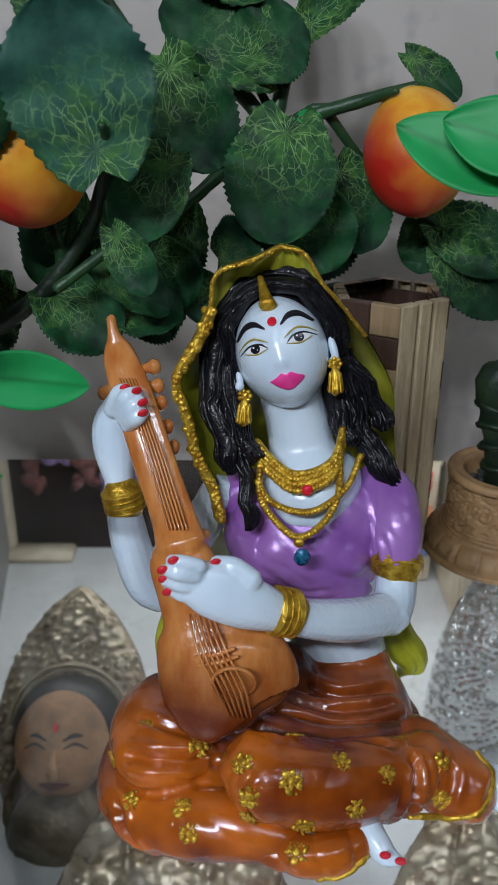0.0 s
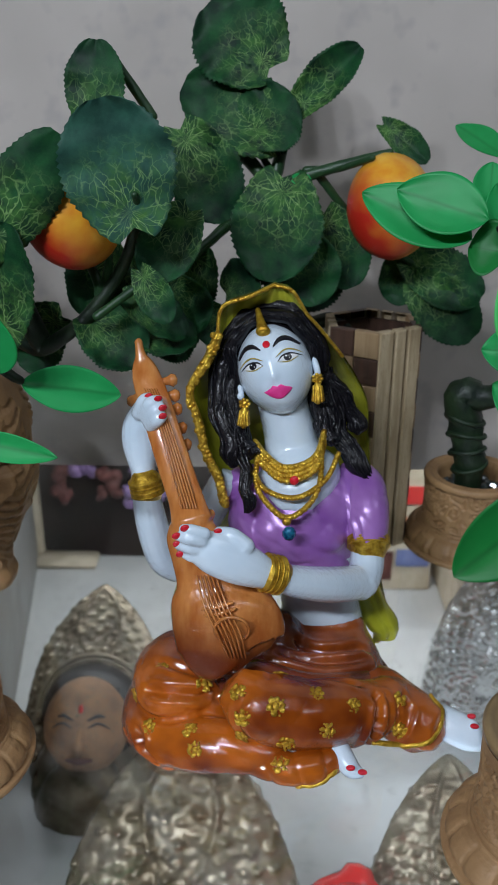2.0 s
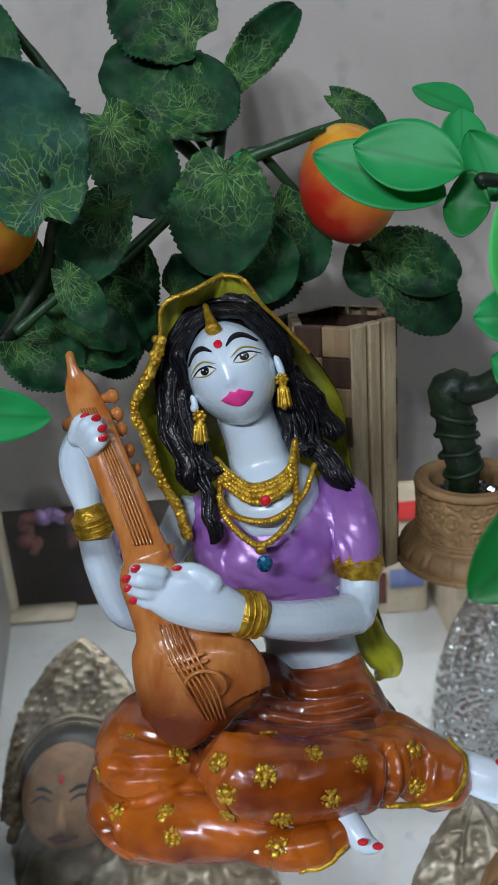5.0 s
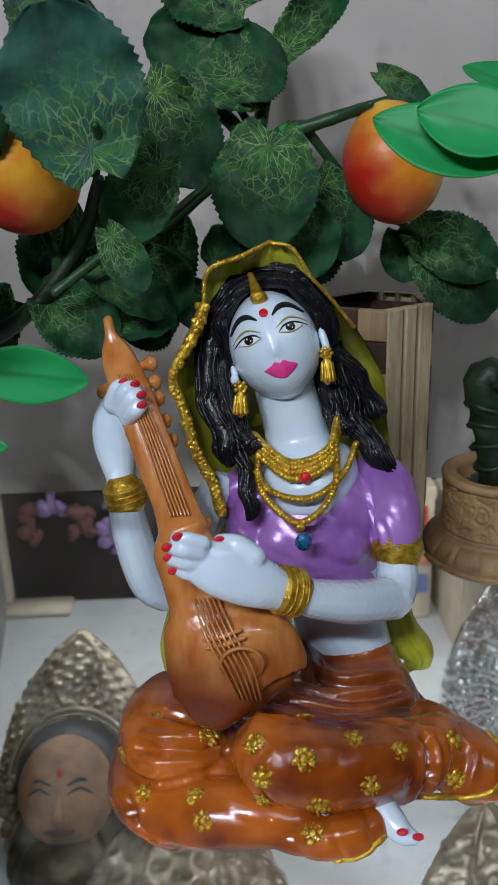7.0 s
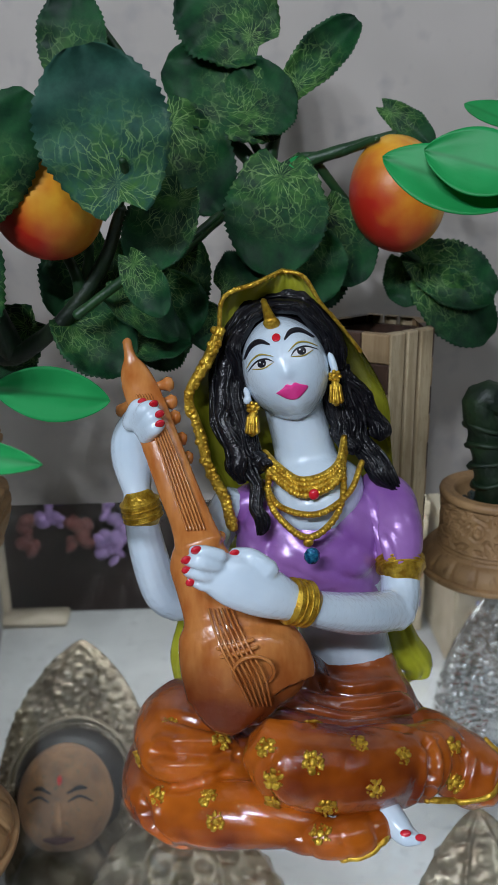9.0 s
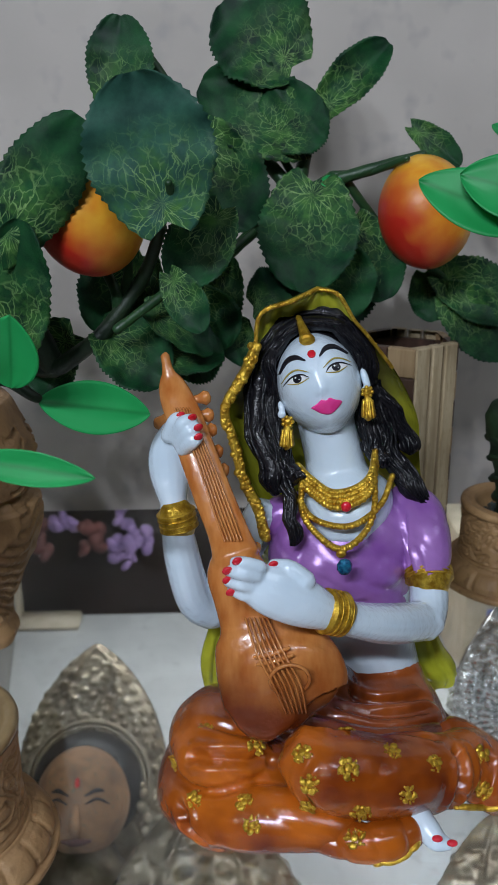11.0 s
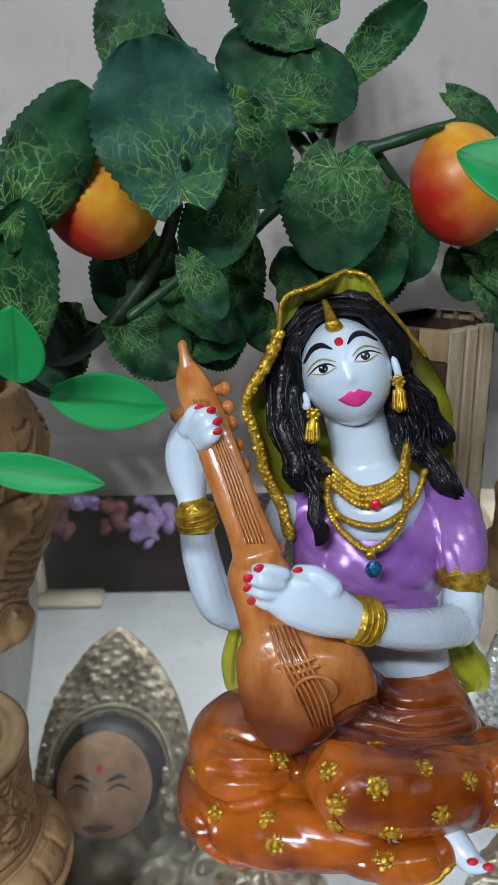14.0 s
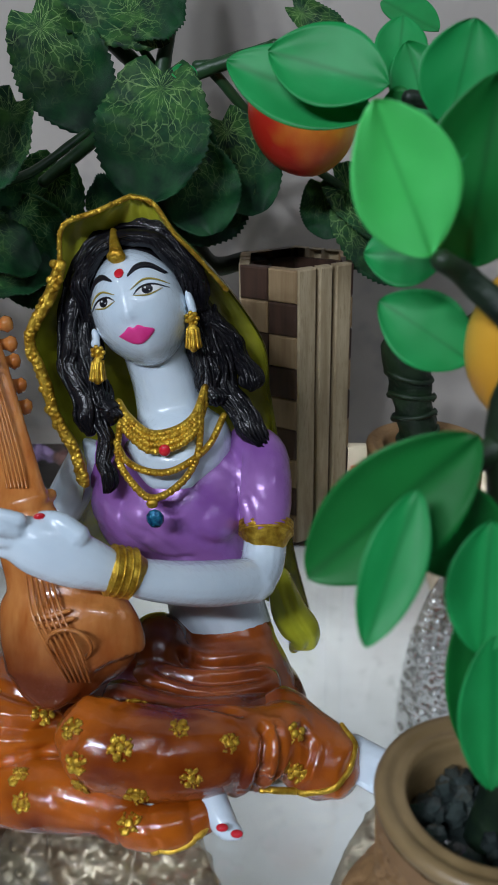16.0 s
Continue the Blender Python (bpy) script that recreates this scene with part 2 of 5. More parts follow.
def sitar_material():
    """Orange wood-grain glaze, darker brown towards the foot of the gourd."""
    m = surface("orange_wood_glaze", (0.46, 0.135, 0.025), (0.66, 0.27, 0.075), 55, 0.26, coat=0.7, bump=0.30, bump_scale=260, stretch=(3, 1, 1))
    n, l = m.node_tree.nodes, m.node_tree.links
    p = n["Principled BSDF"]
    plain = p.inputs["Base Color"].links[0].from_socket
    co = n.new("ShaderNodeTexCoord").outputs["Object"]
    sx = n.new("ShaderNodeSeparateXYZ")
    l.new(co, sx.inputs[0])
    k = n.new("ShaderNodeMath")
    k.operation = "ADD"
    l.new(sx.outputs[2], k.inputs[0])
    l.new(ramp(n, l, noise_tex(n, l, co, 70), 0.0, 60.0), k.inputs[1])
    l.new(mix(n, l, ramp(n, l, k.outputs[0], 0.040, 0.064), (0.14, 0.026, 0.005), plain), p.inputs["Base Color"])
    return m


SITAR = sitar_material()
GLASS = glass_material()
FABRIC = fabric_leaf_material("fabric_leaf", (0.003, 0.026, 0.012), (0.013, 0.090, 0.026))
# lighter teal copy of the leaf cloth: sheen and haze put into its colour
FABRIC_SHEEN = fabric_leaf_material("teal_sheen_fabric_leaf", (0.014, 0.062, 0.045), (0.040, 0.135, 0.088))
PLASTIC = plastic_leaf_material("plastic_leaf", (0.012, 0.36, 0.085), (0.022, 0.47, 0.125))
# lit copy of the plastic leaf: strong lamp light put into its colour
PLASTIC_LIT = plastic_leaf_material("lit_plastic_leaf", (0.10, 0.80, 0.18), (0.16, 0.90, 0.26))
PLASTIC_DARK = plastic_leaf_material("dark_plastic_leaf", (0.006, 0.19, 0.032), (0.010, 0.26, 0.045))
FRUIT = fruit_material()
FRUIT_YELLOW = surface("yellow_fruit_skin", (0.80, 0.36, 0.02), (0.86, 0.46, 0.05), 40, 0.4, coat=0.15, bump=0.15, bump_scale=350)


# ---- mesh helpers ----
FRONT = Vector((0, -0.93, 0.37))


def spline(pts, n):
    """Catmull-Rom through rows of numbers, n samples."""
    a = np.array(pts, float)
    if len(a) == 2:
        return a[0] + np.linspace(0, 1, n)[:, None] * (a[1] - a[0])
    p = np.vstack([2 * a[0] - a[1], a, 2 * a[-1] - a[-2]])
    out = []
    for s in np.linspace(0, len(a) - 1, n):
        i = min(int(s), len(a) - 2)
        u = s - i
        b, c, d, e = p[i], p[i + 1], p[i + 2], p[i + 3]
        out.append(0.5 * (2 * c + (d - b) * u + (2 * b - 5 * c + 4 * d - e) * u * u + (3 * c - b - 3 * d + e) * u ** 3))
    return np.array(out)


def tube(bm, pts, radii, n=20, sides=12, front=FRONT, caps=True, rough=0.0):
    """Sweep an ellipse along a spline. radii: per point a number or (side, depth)."""
    rr = [(r, r) if isinstance(r, (int, float)) else r for r in radii]
    rows = spline([(*p, *r) for p, r in zip(pts, rr)], n)
    pos, rad = rows[:, :3], np.maximum(rows[:, 3:], 1e-5)
    tan = np.gradient(pos, axis=0)
    rings = []
    for i in range(n):
        t = Vector(tan[i]).normalized()
        f = Vector(front) - t * t.dot(Vector(front))
        if f.length < 0.05:
            f = t.orthogonal()
        f.normalize()
        s = t.cross(f)
        ring = []
        for k in range(sides):
            a = 2 * math.pi * k / sides
            w = 1 + (rough * noise.noise(Vector(pos[i]) * 160 + Vector((math.cos(a), math.sin(a), 0)) * 2) if rough else 0)
            ring.append(bm.verts.new(Vector(pos[i]) + w * (s * (math.cos(a) * rad[i, 0]) + f * (math.sin(a) * rad[i, 1]))))
        rings.append(ring)
    for a, b in zip(rings, rings[1:]):
        for k in range(sides):
            bm.faces.new((a[k], a[(k + 1) % sides], b[(k + 1) % sides], b[k]))
    if caps:
        for ring, j, sgn in ((rings[0], 0, -1), (rings[-1], n - 1, 1)):
            t = Vector(tan[j]).normalized() * sgn
            mid = bm.verts.new(Vector(pos[j]) + t * min(rad[j]) * 0.8)
            c = Vector(pos[j])
            inner = [bm.verts.new(c + (v.co - c) * 0.7 + t * min(rad[j]) * 0.6) for v in ring]
            for k in range(sides):
                k2 = (k + 1) % sides
                bm.faces.new((ring[k], ring[k2], inner[k2], inner[k]) if sgn < 0 else (ring[k2], ring[k], inner[k], inner[k2]))
                bm.faces.new((inner[k], inner[k2], mid) if sgn < 0 else (inner[k2], inner[k], mid))
    return bm


def ball(bm, c, r, turn=(0, 0, 0), seg=24, rings=16):
    m = Matrix.Translation(c) @ Euler([radians(a) for a in turn]).to_matrix().to_4x4() @ Matrix.Diagonal((*((r, r, r) if isinstance(r, (int, float)) else r), 1))
    bmesh.ops.create_uvsphere(bm, u_segments=seg, v_segments=rings, radius=1, matrix=m)
    return bm


def slab(bm, a, b, bevel=0.0):
    a, b = Vector(a), Vector(b)
    g = bmesh.ops.create_cube(bm, size=1, matrix=Matrix.Translation((a + b) / 2) @ Matrix.Diagonal((*(b - a), 1)))
    if bevel:
        es = list({e for v in g["verts"] for e in v.link_edges})
        bmesh.ops.bevel(bm, geom=es, offset=bevel, segments=2, affect="EDGES")
    return bm


def lathe(bm, profile, c, sides=64, relief=None, rows=0, top=True, bottom=True):
    """Turn (radius, height) rows round a vertical axis at c. relief(angle, height) adds to the radius."""
    rings = []
    for r, z in spline(profile, rows) if rows else profile:
        ring = []
        for k in range(sides):
            a = 2 * math.pi * k / sides
            q = r + (relief(a, z, r) if relief else 0)
            ring.append(bm.verts.new((c[0] + q * math.cos(a), c[1] + q * math.sin(a), c[2] + z)))
        rings.append(ring)
    for a, b in zip(rings, rings[1:]):
        for k in range(sides):
            bm.faces.new((a[k], a[(k + 1) % sides], b[(k + 1) % sides], b[k]))
    if bottom:
        bm.faces.new(rings[0][::-1])
    if top:
        bm.faces.new(rings[-1])
    return bm


def mesh_of(bm, name, material, smooth=True):
    me = bpy.data.meshes.new(name)
    bmesh.ops.recalc_face_normals(bm, faces=bm.faces)
    bm.to_mesh(me)
    bm.free()
    if smooth:
        me.polygons.foreach_set("use_smooth", [True] * len(me.polygons))
    for k in material if isinstance(material, (list, tuple)) else [material]:
        me.materials.append(k)
    return me


def part(name, bm, material, parent, label="", smooth=True):
    ob = new(name, mesh_of(bm, name, material, smooth))
    if parent:
        ob.parent = parent
        ob.matrix_parent_inverse = parent.matrix_world.inverted()
    return tagged(ob, label)


def thing(name, at, label, category, group=""):
    ob = new(name)
    ob.empty_display_size = 0.01
    ob.matrix_world = Matrix.Translation(at)
    return tagged(ob, label, category, group)


def structure(name, bm, material, label, category, smooth=False):
    return tagged(new(name, mesh_of(bm, name, material, smooth)), label, category, kind="structure")


# ---- the shelf and the room ----
structure("glass_shelf", slab(bmesh.new(), (-0.42, -0.02, -0.006), (0.46, 0.462, 0.0), 0.001), GLASS, "clear glass shelf that carries the figurine and pots", "shelf").visible_shadow = False
structure("wall_back", slab(bmesh.new(), (-0.9, 0.438, 0.0006), (0.9, 0.46, 1.5)), WALL, "plain pale grey painted wall behind the plants", "wall")
structure("lower_shelf", slab(bmesh.new(), (-0.42, -0.02, -0.31), (0.9, 0.80, -0.285), 0.001), SHELF_WHITE, "white laminate lower shelf under the glass", "shelf")
structure("wall_lower", slab(bmesh.new(), (-0.9, 0.80, -0.9), (0.9, 0.82, 0.0)), DARK_BOARD, "dark board at the back of the lower shelf", "wall")
side = structure("side_panel", slab(bmesh.new(), (-0.012, -0.66, 0.0005), (0.0, 0.0, 0.26)), PANEL_GREY, "grey side panel of the lower shelf", "panel")
side.matrix_world = pose(-0.258, 0.798, -0.285, 0, 0, 9.5)
structure("edge_strip", slab(bmesh.new(), (-0.256, 0.785, -0.284), (-0.250, 0.797, -0.05)), PAPER, "pale wooden edge strip in the corner", "trim")
bm = slab(bmesh.new(), (-0.56, -0.54, 0.712), (-0.10, -0.50, 0.735), 0.002)
for x in (-0.50, -0.16):
    tube(bm, [(x, -0.52, 0.73), (x, -0.52, 1.5)], [0.004, 0.004], 4, 8)
tagged(new("lamp_track", mesh_of(bm, "lamp_track", PANEL_GREY, False)), "slim grey lamp track hung from the ceiling", "lamp")
# made-up housing round the added lower fill lamp
tagged(new("fill_housing", mesh_of(slab(bmesh.new(), (-0.32, 0.615, -0.026), (0.52, 0.665, -0.0065), 0.002), "fill_housing", PANEL_GREY, False)), "added grey housing for the fill lamp behind the glass shelf", "lamp")
structure("floor", slab(bmesh.new(), (-1.6, -2.2, -1.0), (1.6, 0.9, -0.98)), ROOM, "plain shop floor", "floor")
structure("ceiling", slab(bmesh.new(), (-1.6, -2.2, 1.5), (1.6, 0.9, 1.52)), ROOM, "plain ceiling", "ceiling")
for name, a, b in (("wall_left", (-1.62, -2.2, -1), (-1.6, 0.9, 1.5)), ("wall_right", (1.6, -2.2, -1), (1.62, 0.9, 1.5)), ("wall_front", (-1.6, -2.22, -1), (1.6, -2.2, 1.5))):
    structure(name, slab(bmesh.new(), a, b), ROOM, "plain painted shop wall", "wall")


# ---- the figurine ----
def fused(bm, voxel=0.0009, rounds=4):
    """Melt overlapping pieces into one skin."""
    me = bpy.data.meshes.new("melt")
    bmesh.ops.recalc_face_normals(bm, faces=bm.faces)
    bm.to_mesh(me)
    bm.free()
    ob = new("melt", me)
    r = ob.modifiers.new("r", "REMESH")
    r.mode, r.voxel_size = "VOXEL", voxel
    s = ob.modifiers.new("s", "SMOOTH")
    s.factor, s.iterations = 0.5, rounds
    dg = bpy.context.evaluated_depsgraph_get()
    dg.update()
    out = bpy.data.meshes.new_from_object(ob.evaluated_get(dg))
    bpy.data.objects.remove(ob)
    bpy.data.meshes.remove(me)
    return out


class Sculpt:
    """Gathers pieces of several colours into one mesh."""

    def __init__(self):
        self.bm, self.mats = bmesh.new(), []

    def add(self, piece, material):
        if material not in self.mats:
            self.mats.append(material)
        k = self.mats.index(material)
        if isinstance(piece, bmesh.types.BMesh):
            bmesh.ops.recalc_face_normals(piece, faces=piece.faces)
            me = bpy.data.meshes.new("piece")
            piece.to_mesh(me)
            piece.free()
        else:
            me = piece
        old = len(self.bm.faces)
        self.bm.from_mesh(me)
        self.bm.faces.ensure_lookup_table()
        for i in range(old, len(self.bm.faces)):
            self.bm.faces[i].material_index = k
            self.bm.faces[i].smooth = True
        bpy.data.meshes.remove(me)

    def finish(self, name, label, category):
        me = bpy.data.meshes.new(name)
        self.bm.to_mesh(me)
        self.bm.free()
        for m in self.mats:
            me.materials.append(m)
        return tagged(new(name, me), label, category)


def folds(me, amount, along, freq, wobble=40.0):
    """Press soft cloth folds into a mesh, across the direction given."""
    d = Vector(along)
    for v in me.vertices:
        ph = v.co.dot(d) * freq + 1.6 * noise.noise(v.co * wobble)
        v.co += v.normal * amount * (0.9 - 1.6 * (1 - abs(math.sin(ph * 0.5))) ** 2.0 + 0.6 * noise.noise(v.co * wobble * 1.6))
    return me


def crease(me, path, width, depth):
    """Press a furrow with a raised lip along a path that is laid on the mesh."""
    b = bmesh.new()
    b.from_mesh(me)
    tree = BVHTree.FromBMesh(b)
    b.free()
    pts = spline(path, 60)
    line = np.array([tree.find_nearest(Vector(q))[0] for q in pts])
    ends = np.minimum(1.0, np.minimum(np.arange(60), 59 - np.arange(60)) / 9.0 + 0.15)
    co = np.empty(len(me.vertices) * 3, "f")
    nr = np.empty(len(me.vertices) * 3, "f")
    me.vertices.foreach_get("co", co)
    me.vertices.foreach_get("normal", nr)
    co, nr = co.reshape(-1, 3), nr.reshape(-1, 3)
    gap = np.linalg.norm(co[:, None] - line[None], axis=2)
    near, d = gap.argmin(axis=1), gap.min(axis=1)
    push = depth * ends[near] * (0.5 * np.exp(-((d - 2.1 * width) / width) ** 2) - np.exp(-(d / width) ** 2))
    me.vertices.foreach_set("co", (co + nr * push[:, None]).astype("f").ravel())
    me.update()
    return me


fig = Sculpt()

# skirt: one leg folded flat, the other crossed over it
bm = bmesh.new()
tube(bm, [(-0.0180, 0.2352, 0.0021), (-0.0320, 0.2171, 0.0001), (-0.0360, 0.1999, -0.0030), (-0.0220, 0.1880, -0.0004), (-0.0050, 0.1822, 0.0039), (0.0110, 0.1782, 0.0031)], [0.011, 0.0135, 0.0115, 0.0115, 0.010, 0.007], 26, 16)
ball(bm, (-0.008, 0.226, 0.006), (0.028, 0.024, 0.012))
ball(bm, (-0.0140, 0.2032, 0.0038), (0.016, 0.013, 0.012))
ball(bm, (-0.0260, 0.2240, -0.0013), (0.016, 0.016, 0.013))
ball(bm, (-0.026, 0.212, 0.013), (0.018, 0.024, 0.013))
skirt_low = fused(bm, 0.0008, 14)
folds(skirt_low, 0.0004, (0.45, 0.1, 0.9), 260, 30)
crease(skirt_low, [(-0.0396, 0.195, 0.0196), (-0.0289, 0.195, 0.0176), (-0.0162, 0.195, 0.0166), (-0.0063, 0.195, 0.0186)], 0.0017, 0.0022)
crease(skirt_low, [(-0.0433, 0.19, 0.0064), (-0.0291, 0.19, -0.0021), (-0.0146, 0.19, -0.0036), (-0.0001, 0.19, 0.0026)], 0.0016, 0.0020)
crease(skirt_low, [(-0.042, 0.20, 0.0125), (-0.030, 0.195, 0.0080), (-0.020, 0.19, 0.0070)], 0.0014, 0.0009)
crease(skirt_low, [(-0.034, 0.205, 0.026), (-0.022, 0.20, 0.0245), (-0.010, 0.20, 0.026)], 0.0014, 0.0012)
fig.add(skirt_low, SKIRT)
bm = bmesh.new()
tube(bm, [(0.0010, 0.1872, 0.0237), (0.0080, 0.1850, 0.0198), (0.0250, 0.1868, 0.0157), (0.0440, 0.1946, 0.0113), (0.0570, 0.2025, 0.0098)], [0.0105, 0.0125, 0.0125, 0.0115, 0.0095], 26, 16)
tube(bm, [(0.0540, 0.2125, 0.0083), (0.0600, 0.2043, 0.0047), (0.0660, 0.2001, 0.0010), (0.0690, 0.1981, 0.0011)], [0.009, 0.0115, 0.0128, 0.0122], 16, 16)
tube(bm, [(0.0450, 0.2349, -0.0029), (0.0330, 0.2239, -0.0023), (0.0170, 0.2073, 0.0056)], [0.010, 0.0110, 0.009], 14, 14)
skirt_top = fused(bm, 0.0008, 11)
folds(skirt_top, 0.0004, (0.75, 0.0, -0.6), 240, 30)
crease(skirt_top, [(0.0035, 0.195, 0.0342), (0.016, 0.195, 0.0266), (0.0304, 0.195, 0.0239), (0.0464, 0.195, 0.0258)], 0.0015, 0.0016)
crease(skirt_top, [(0.0519, 0.19, 0.027), (0.0495, 0.19, 0.0163), (0.0404, 0.19, 0.0032)], 0.0016, 0.0024)
crease(skirt_top, [(0.056, 0.195, 0.026), (0.0545, 0.19, 0.0170), (0.0500, 0.186, 0.0060)], 0.0012, 0.0011)
crease(skirt_top, [(0.064, 0.198, 0.022), (0.0630, 0.192, 0.0130), (0.0600, 0.188, 0.0040)], 0.0012, 0.0010)
crease(skirt_top, [(0.002, 0.180, 0.030), (-0.0005, 0.178, 0.0215), (0.006, 0.176, 0.0130)], 0.0013, 0.0008)
fig.add(skirt_top, SKIRT)
bm = bmesh.new()
tube(bm, [(0.0020, 0.1781, 0.0011), (0.0140, 0.1741, 0.0023), (0.0240, 0.1741, 0.0023), (0.0330, 0.1781, 0.0021)], [0.004, 0.006, 0.0062, 0.005], 14, 12)
hem = fused(bm, 0.0007)
folds(hem, 0.0005, (1, 0, 0.3), 600)
fig.add(hem, SKIRT)
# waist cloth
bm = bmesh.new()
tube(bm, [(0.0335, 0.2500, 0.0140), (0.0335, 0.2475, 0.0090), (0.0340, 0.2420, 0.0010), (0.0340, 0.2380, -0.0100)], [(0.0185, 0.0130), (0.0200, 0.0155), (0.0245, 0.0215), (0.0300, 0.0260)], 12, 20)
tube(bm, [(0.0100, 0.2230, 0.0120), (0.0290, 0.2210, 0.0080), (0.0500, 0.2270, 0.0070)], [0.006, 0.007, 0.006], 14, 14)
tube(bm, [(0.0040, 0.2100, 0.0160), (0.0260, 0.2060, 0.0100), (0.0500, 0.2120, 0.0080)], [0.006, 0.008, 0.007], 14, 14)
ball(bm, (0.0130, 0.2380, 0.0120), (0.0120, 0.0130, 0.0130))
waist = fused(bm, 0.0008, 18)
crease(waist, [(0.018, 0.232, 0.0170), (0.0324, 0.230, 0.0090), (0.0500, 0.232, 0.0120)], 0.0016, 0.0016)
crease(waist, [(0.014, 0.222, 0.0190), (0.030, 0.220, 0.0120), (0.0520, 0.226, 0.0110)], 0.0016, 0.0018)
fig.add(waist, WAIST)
# midriff
bm = bmesh.new()
tube(bm, [(0.0280, 0.2524, 0.0443), (0.0310, 0.2516, 0.0283), (0.0340, 0.2505, 0.0073)], [(0.0185, 0.013), (0.0165, 0.0125), (0.0185, 0.0145)], 14, 24)
fig.add(bm, SKIN)

# blouse
bm = bmesh.new()
tube(bm, [(0.0200, 0.2622, 0.0788), (0.0210, 0.2578, 0.0700), (0.0240, 0.2531, 0.0583), (0.0270, 0.2525, 0.0463), (0.0280, 0.2522, 0.0403)], [(0.019, 0.009), (0.0235, 0.0135), (0.022, 0.0160), (0.0190, 0.0145), (0.0175, 0.0135)], 20, 24)
ball(bm, (0.0110, 0.2492, 0.0585), (0.0100, 0.0100, 0.0095))
ball(bm, (0.0320, 0.2472, 0.0586), (0.0100, 0.0100, 0.0095))
tube(bm, [(0.0430, 0.2603, 0.0799), (0.0490, 0.2551, 0.0762), (0.0500, 0.2457, 0.0687), (0.0500, 0.2411, 0.0569)], [0.0065, 0.0082, 0.0080, 0.0076], 16, 16)
tube(bm, [(0.0050, 0.2600, 0.0768), (-0.0020, 0.2610, 0.0740), (-0.0070, 0.2600, 0.0690)], [0.0065, 0.0072, 0.0070], 12, 16)
tube(bm, [(0.0060, 0.2540, 0.0740), (-0.0005, 0.2520, 0.0640), (0.0030, 0.2500, 0.0540), (0.0110, 0.2500, 0.0460)], [0.0065, 0.0072, 0.0080, 0.0080], 14, 16)
blouse = fused(bm)
folds(blouse, 0.00030, (0.6, 0, 0.8), 600, 70)
for k in range(3):
    crease(blouse, [(0.006, 0.236, 0.0500 - 0.004 * k), (0.016, 0.234, 0.0475 - 0.004 * k), (0.028, 0.236, 0.0490 - 0.004 * k)], 0.0010, 0.0007)
crease(blouse, [(0.0415, 0.250, 0.077), (0.0425, 0.243, 0.067), (0.0420, 0.238, 0.058)], 0.0010, 0.0013)
crease(blouse, [(0.0450, 0.246, 0.072), (0.0465, 0.240, 0.066), (0.0470, 0.236, 0.060)], 0.0009, 0.0008)
fig.add(blouse, BLOUSE)
# neck and upper chest
bm = bmesh.new()
tube(bm, [(0.0140, 0.2679, 0.1106), (0.0170, 0.2672, 0.0976), (0.0190, 0.2637, 0.0877), (0.0210, 0.2583, 0.0810), (0.0210, 0.2529, 0.0733)], [0.0108, 0.0110, (0.0122, 0.0102), (0.0180, 0.0120), (0.0150, 0.0128)], 20, 24)
fig.add(fused(bm), SKIN)

# her left arm, across the sitar
bm = bmesh.new()
tube(bm, [(0.0500, 0.2432, 0.0588), (0.0490, 0.2356, 0.0492), (0.0460, 0.2284, 0.0455)], [0.0070, 0.0070, 0.0070], 12, 16)
tube(bm, [(0.0470, 0.2304, 0.0454), (0.0320, 0.2178, 0.0521), (0.0180, 0.2082, 0.0596), (0.0090, 0.2035, 0.0659)], [0.0070, 0.0070, 0.0060, 0.0052], 16, 16)
tube(bm, [(0.0090, 0.2034, 0.0649), (0.0000, 0.1997, 0.0711), (-0.0090, 0.1980, 0.0762), (-0.0150, 0.1982, 0.0792)], [(0.0056, 0.005), (0.0078, 0.005), (0.0080, 0.0045), (0.0066, 0.0036)], 16, 16)
for k, (a, b, c) in enumerate((((-0.0130, 0.1965, 0.0853), (-0.0180, 0.1956, 0.0873), (-0.0210, 0.1966, 0.0873)), ((-0.0140, 0.1963, 0.0823), (-0.0190, 0.1944, 0.0844), (-0.0230, 0.1964, 0.0843)), ((-0.0140, 0.1971, 0.0782), (-0.0190, 0.1952, 0.0803), (-0.0230, 0.1972, 0.0802)), ((-0.0130, 0.1980, 0.0752), (-0.0180, 0.1960, 0.0763), (-0.0220, 0.1981, 0.0772)))):
    tube(bm, [a, b, c], [0.0022, 0.0021, 0.0016], 8, 10)
tube(bm, [(0.0010, 0.2001, 0.0781), (-0.0040, 0.2013, 0.0820), (-0.0090, 0.2024, 0.0829)], [0.0036, 0.0030, 0.0021], 10, 10)
fig.add(fused(bm, 0.0006, 2), SKIN)
for p in ((-0.0200, 0.1946, 0.0884), (-0.0230, 0.1945, 0.0854), (-0.0230, 0.1963, 0.0813), (-0.0220, 0.1961, 0.0773), (-0.0090, 0.2004, 0.0840)):
    fig.add(ball(bmesh.new(), p, (0.0017, 0.0010, 0.0015), (20, 0, 20), 12, 8), RED)

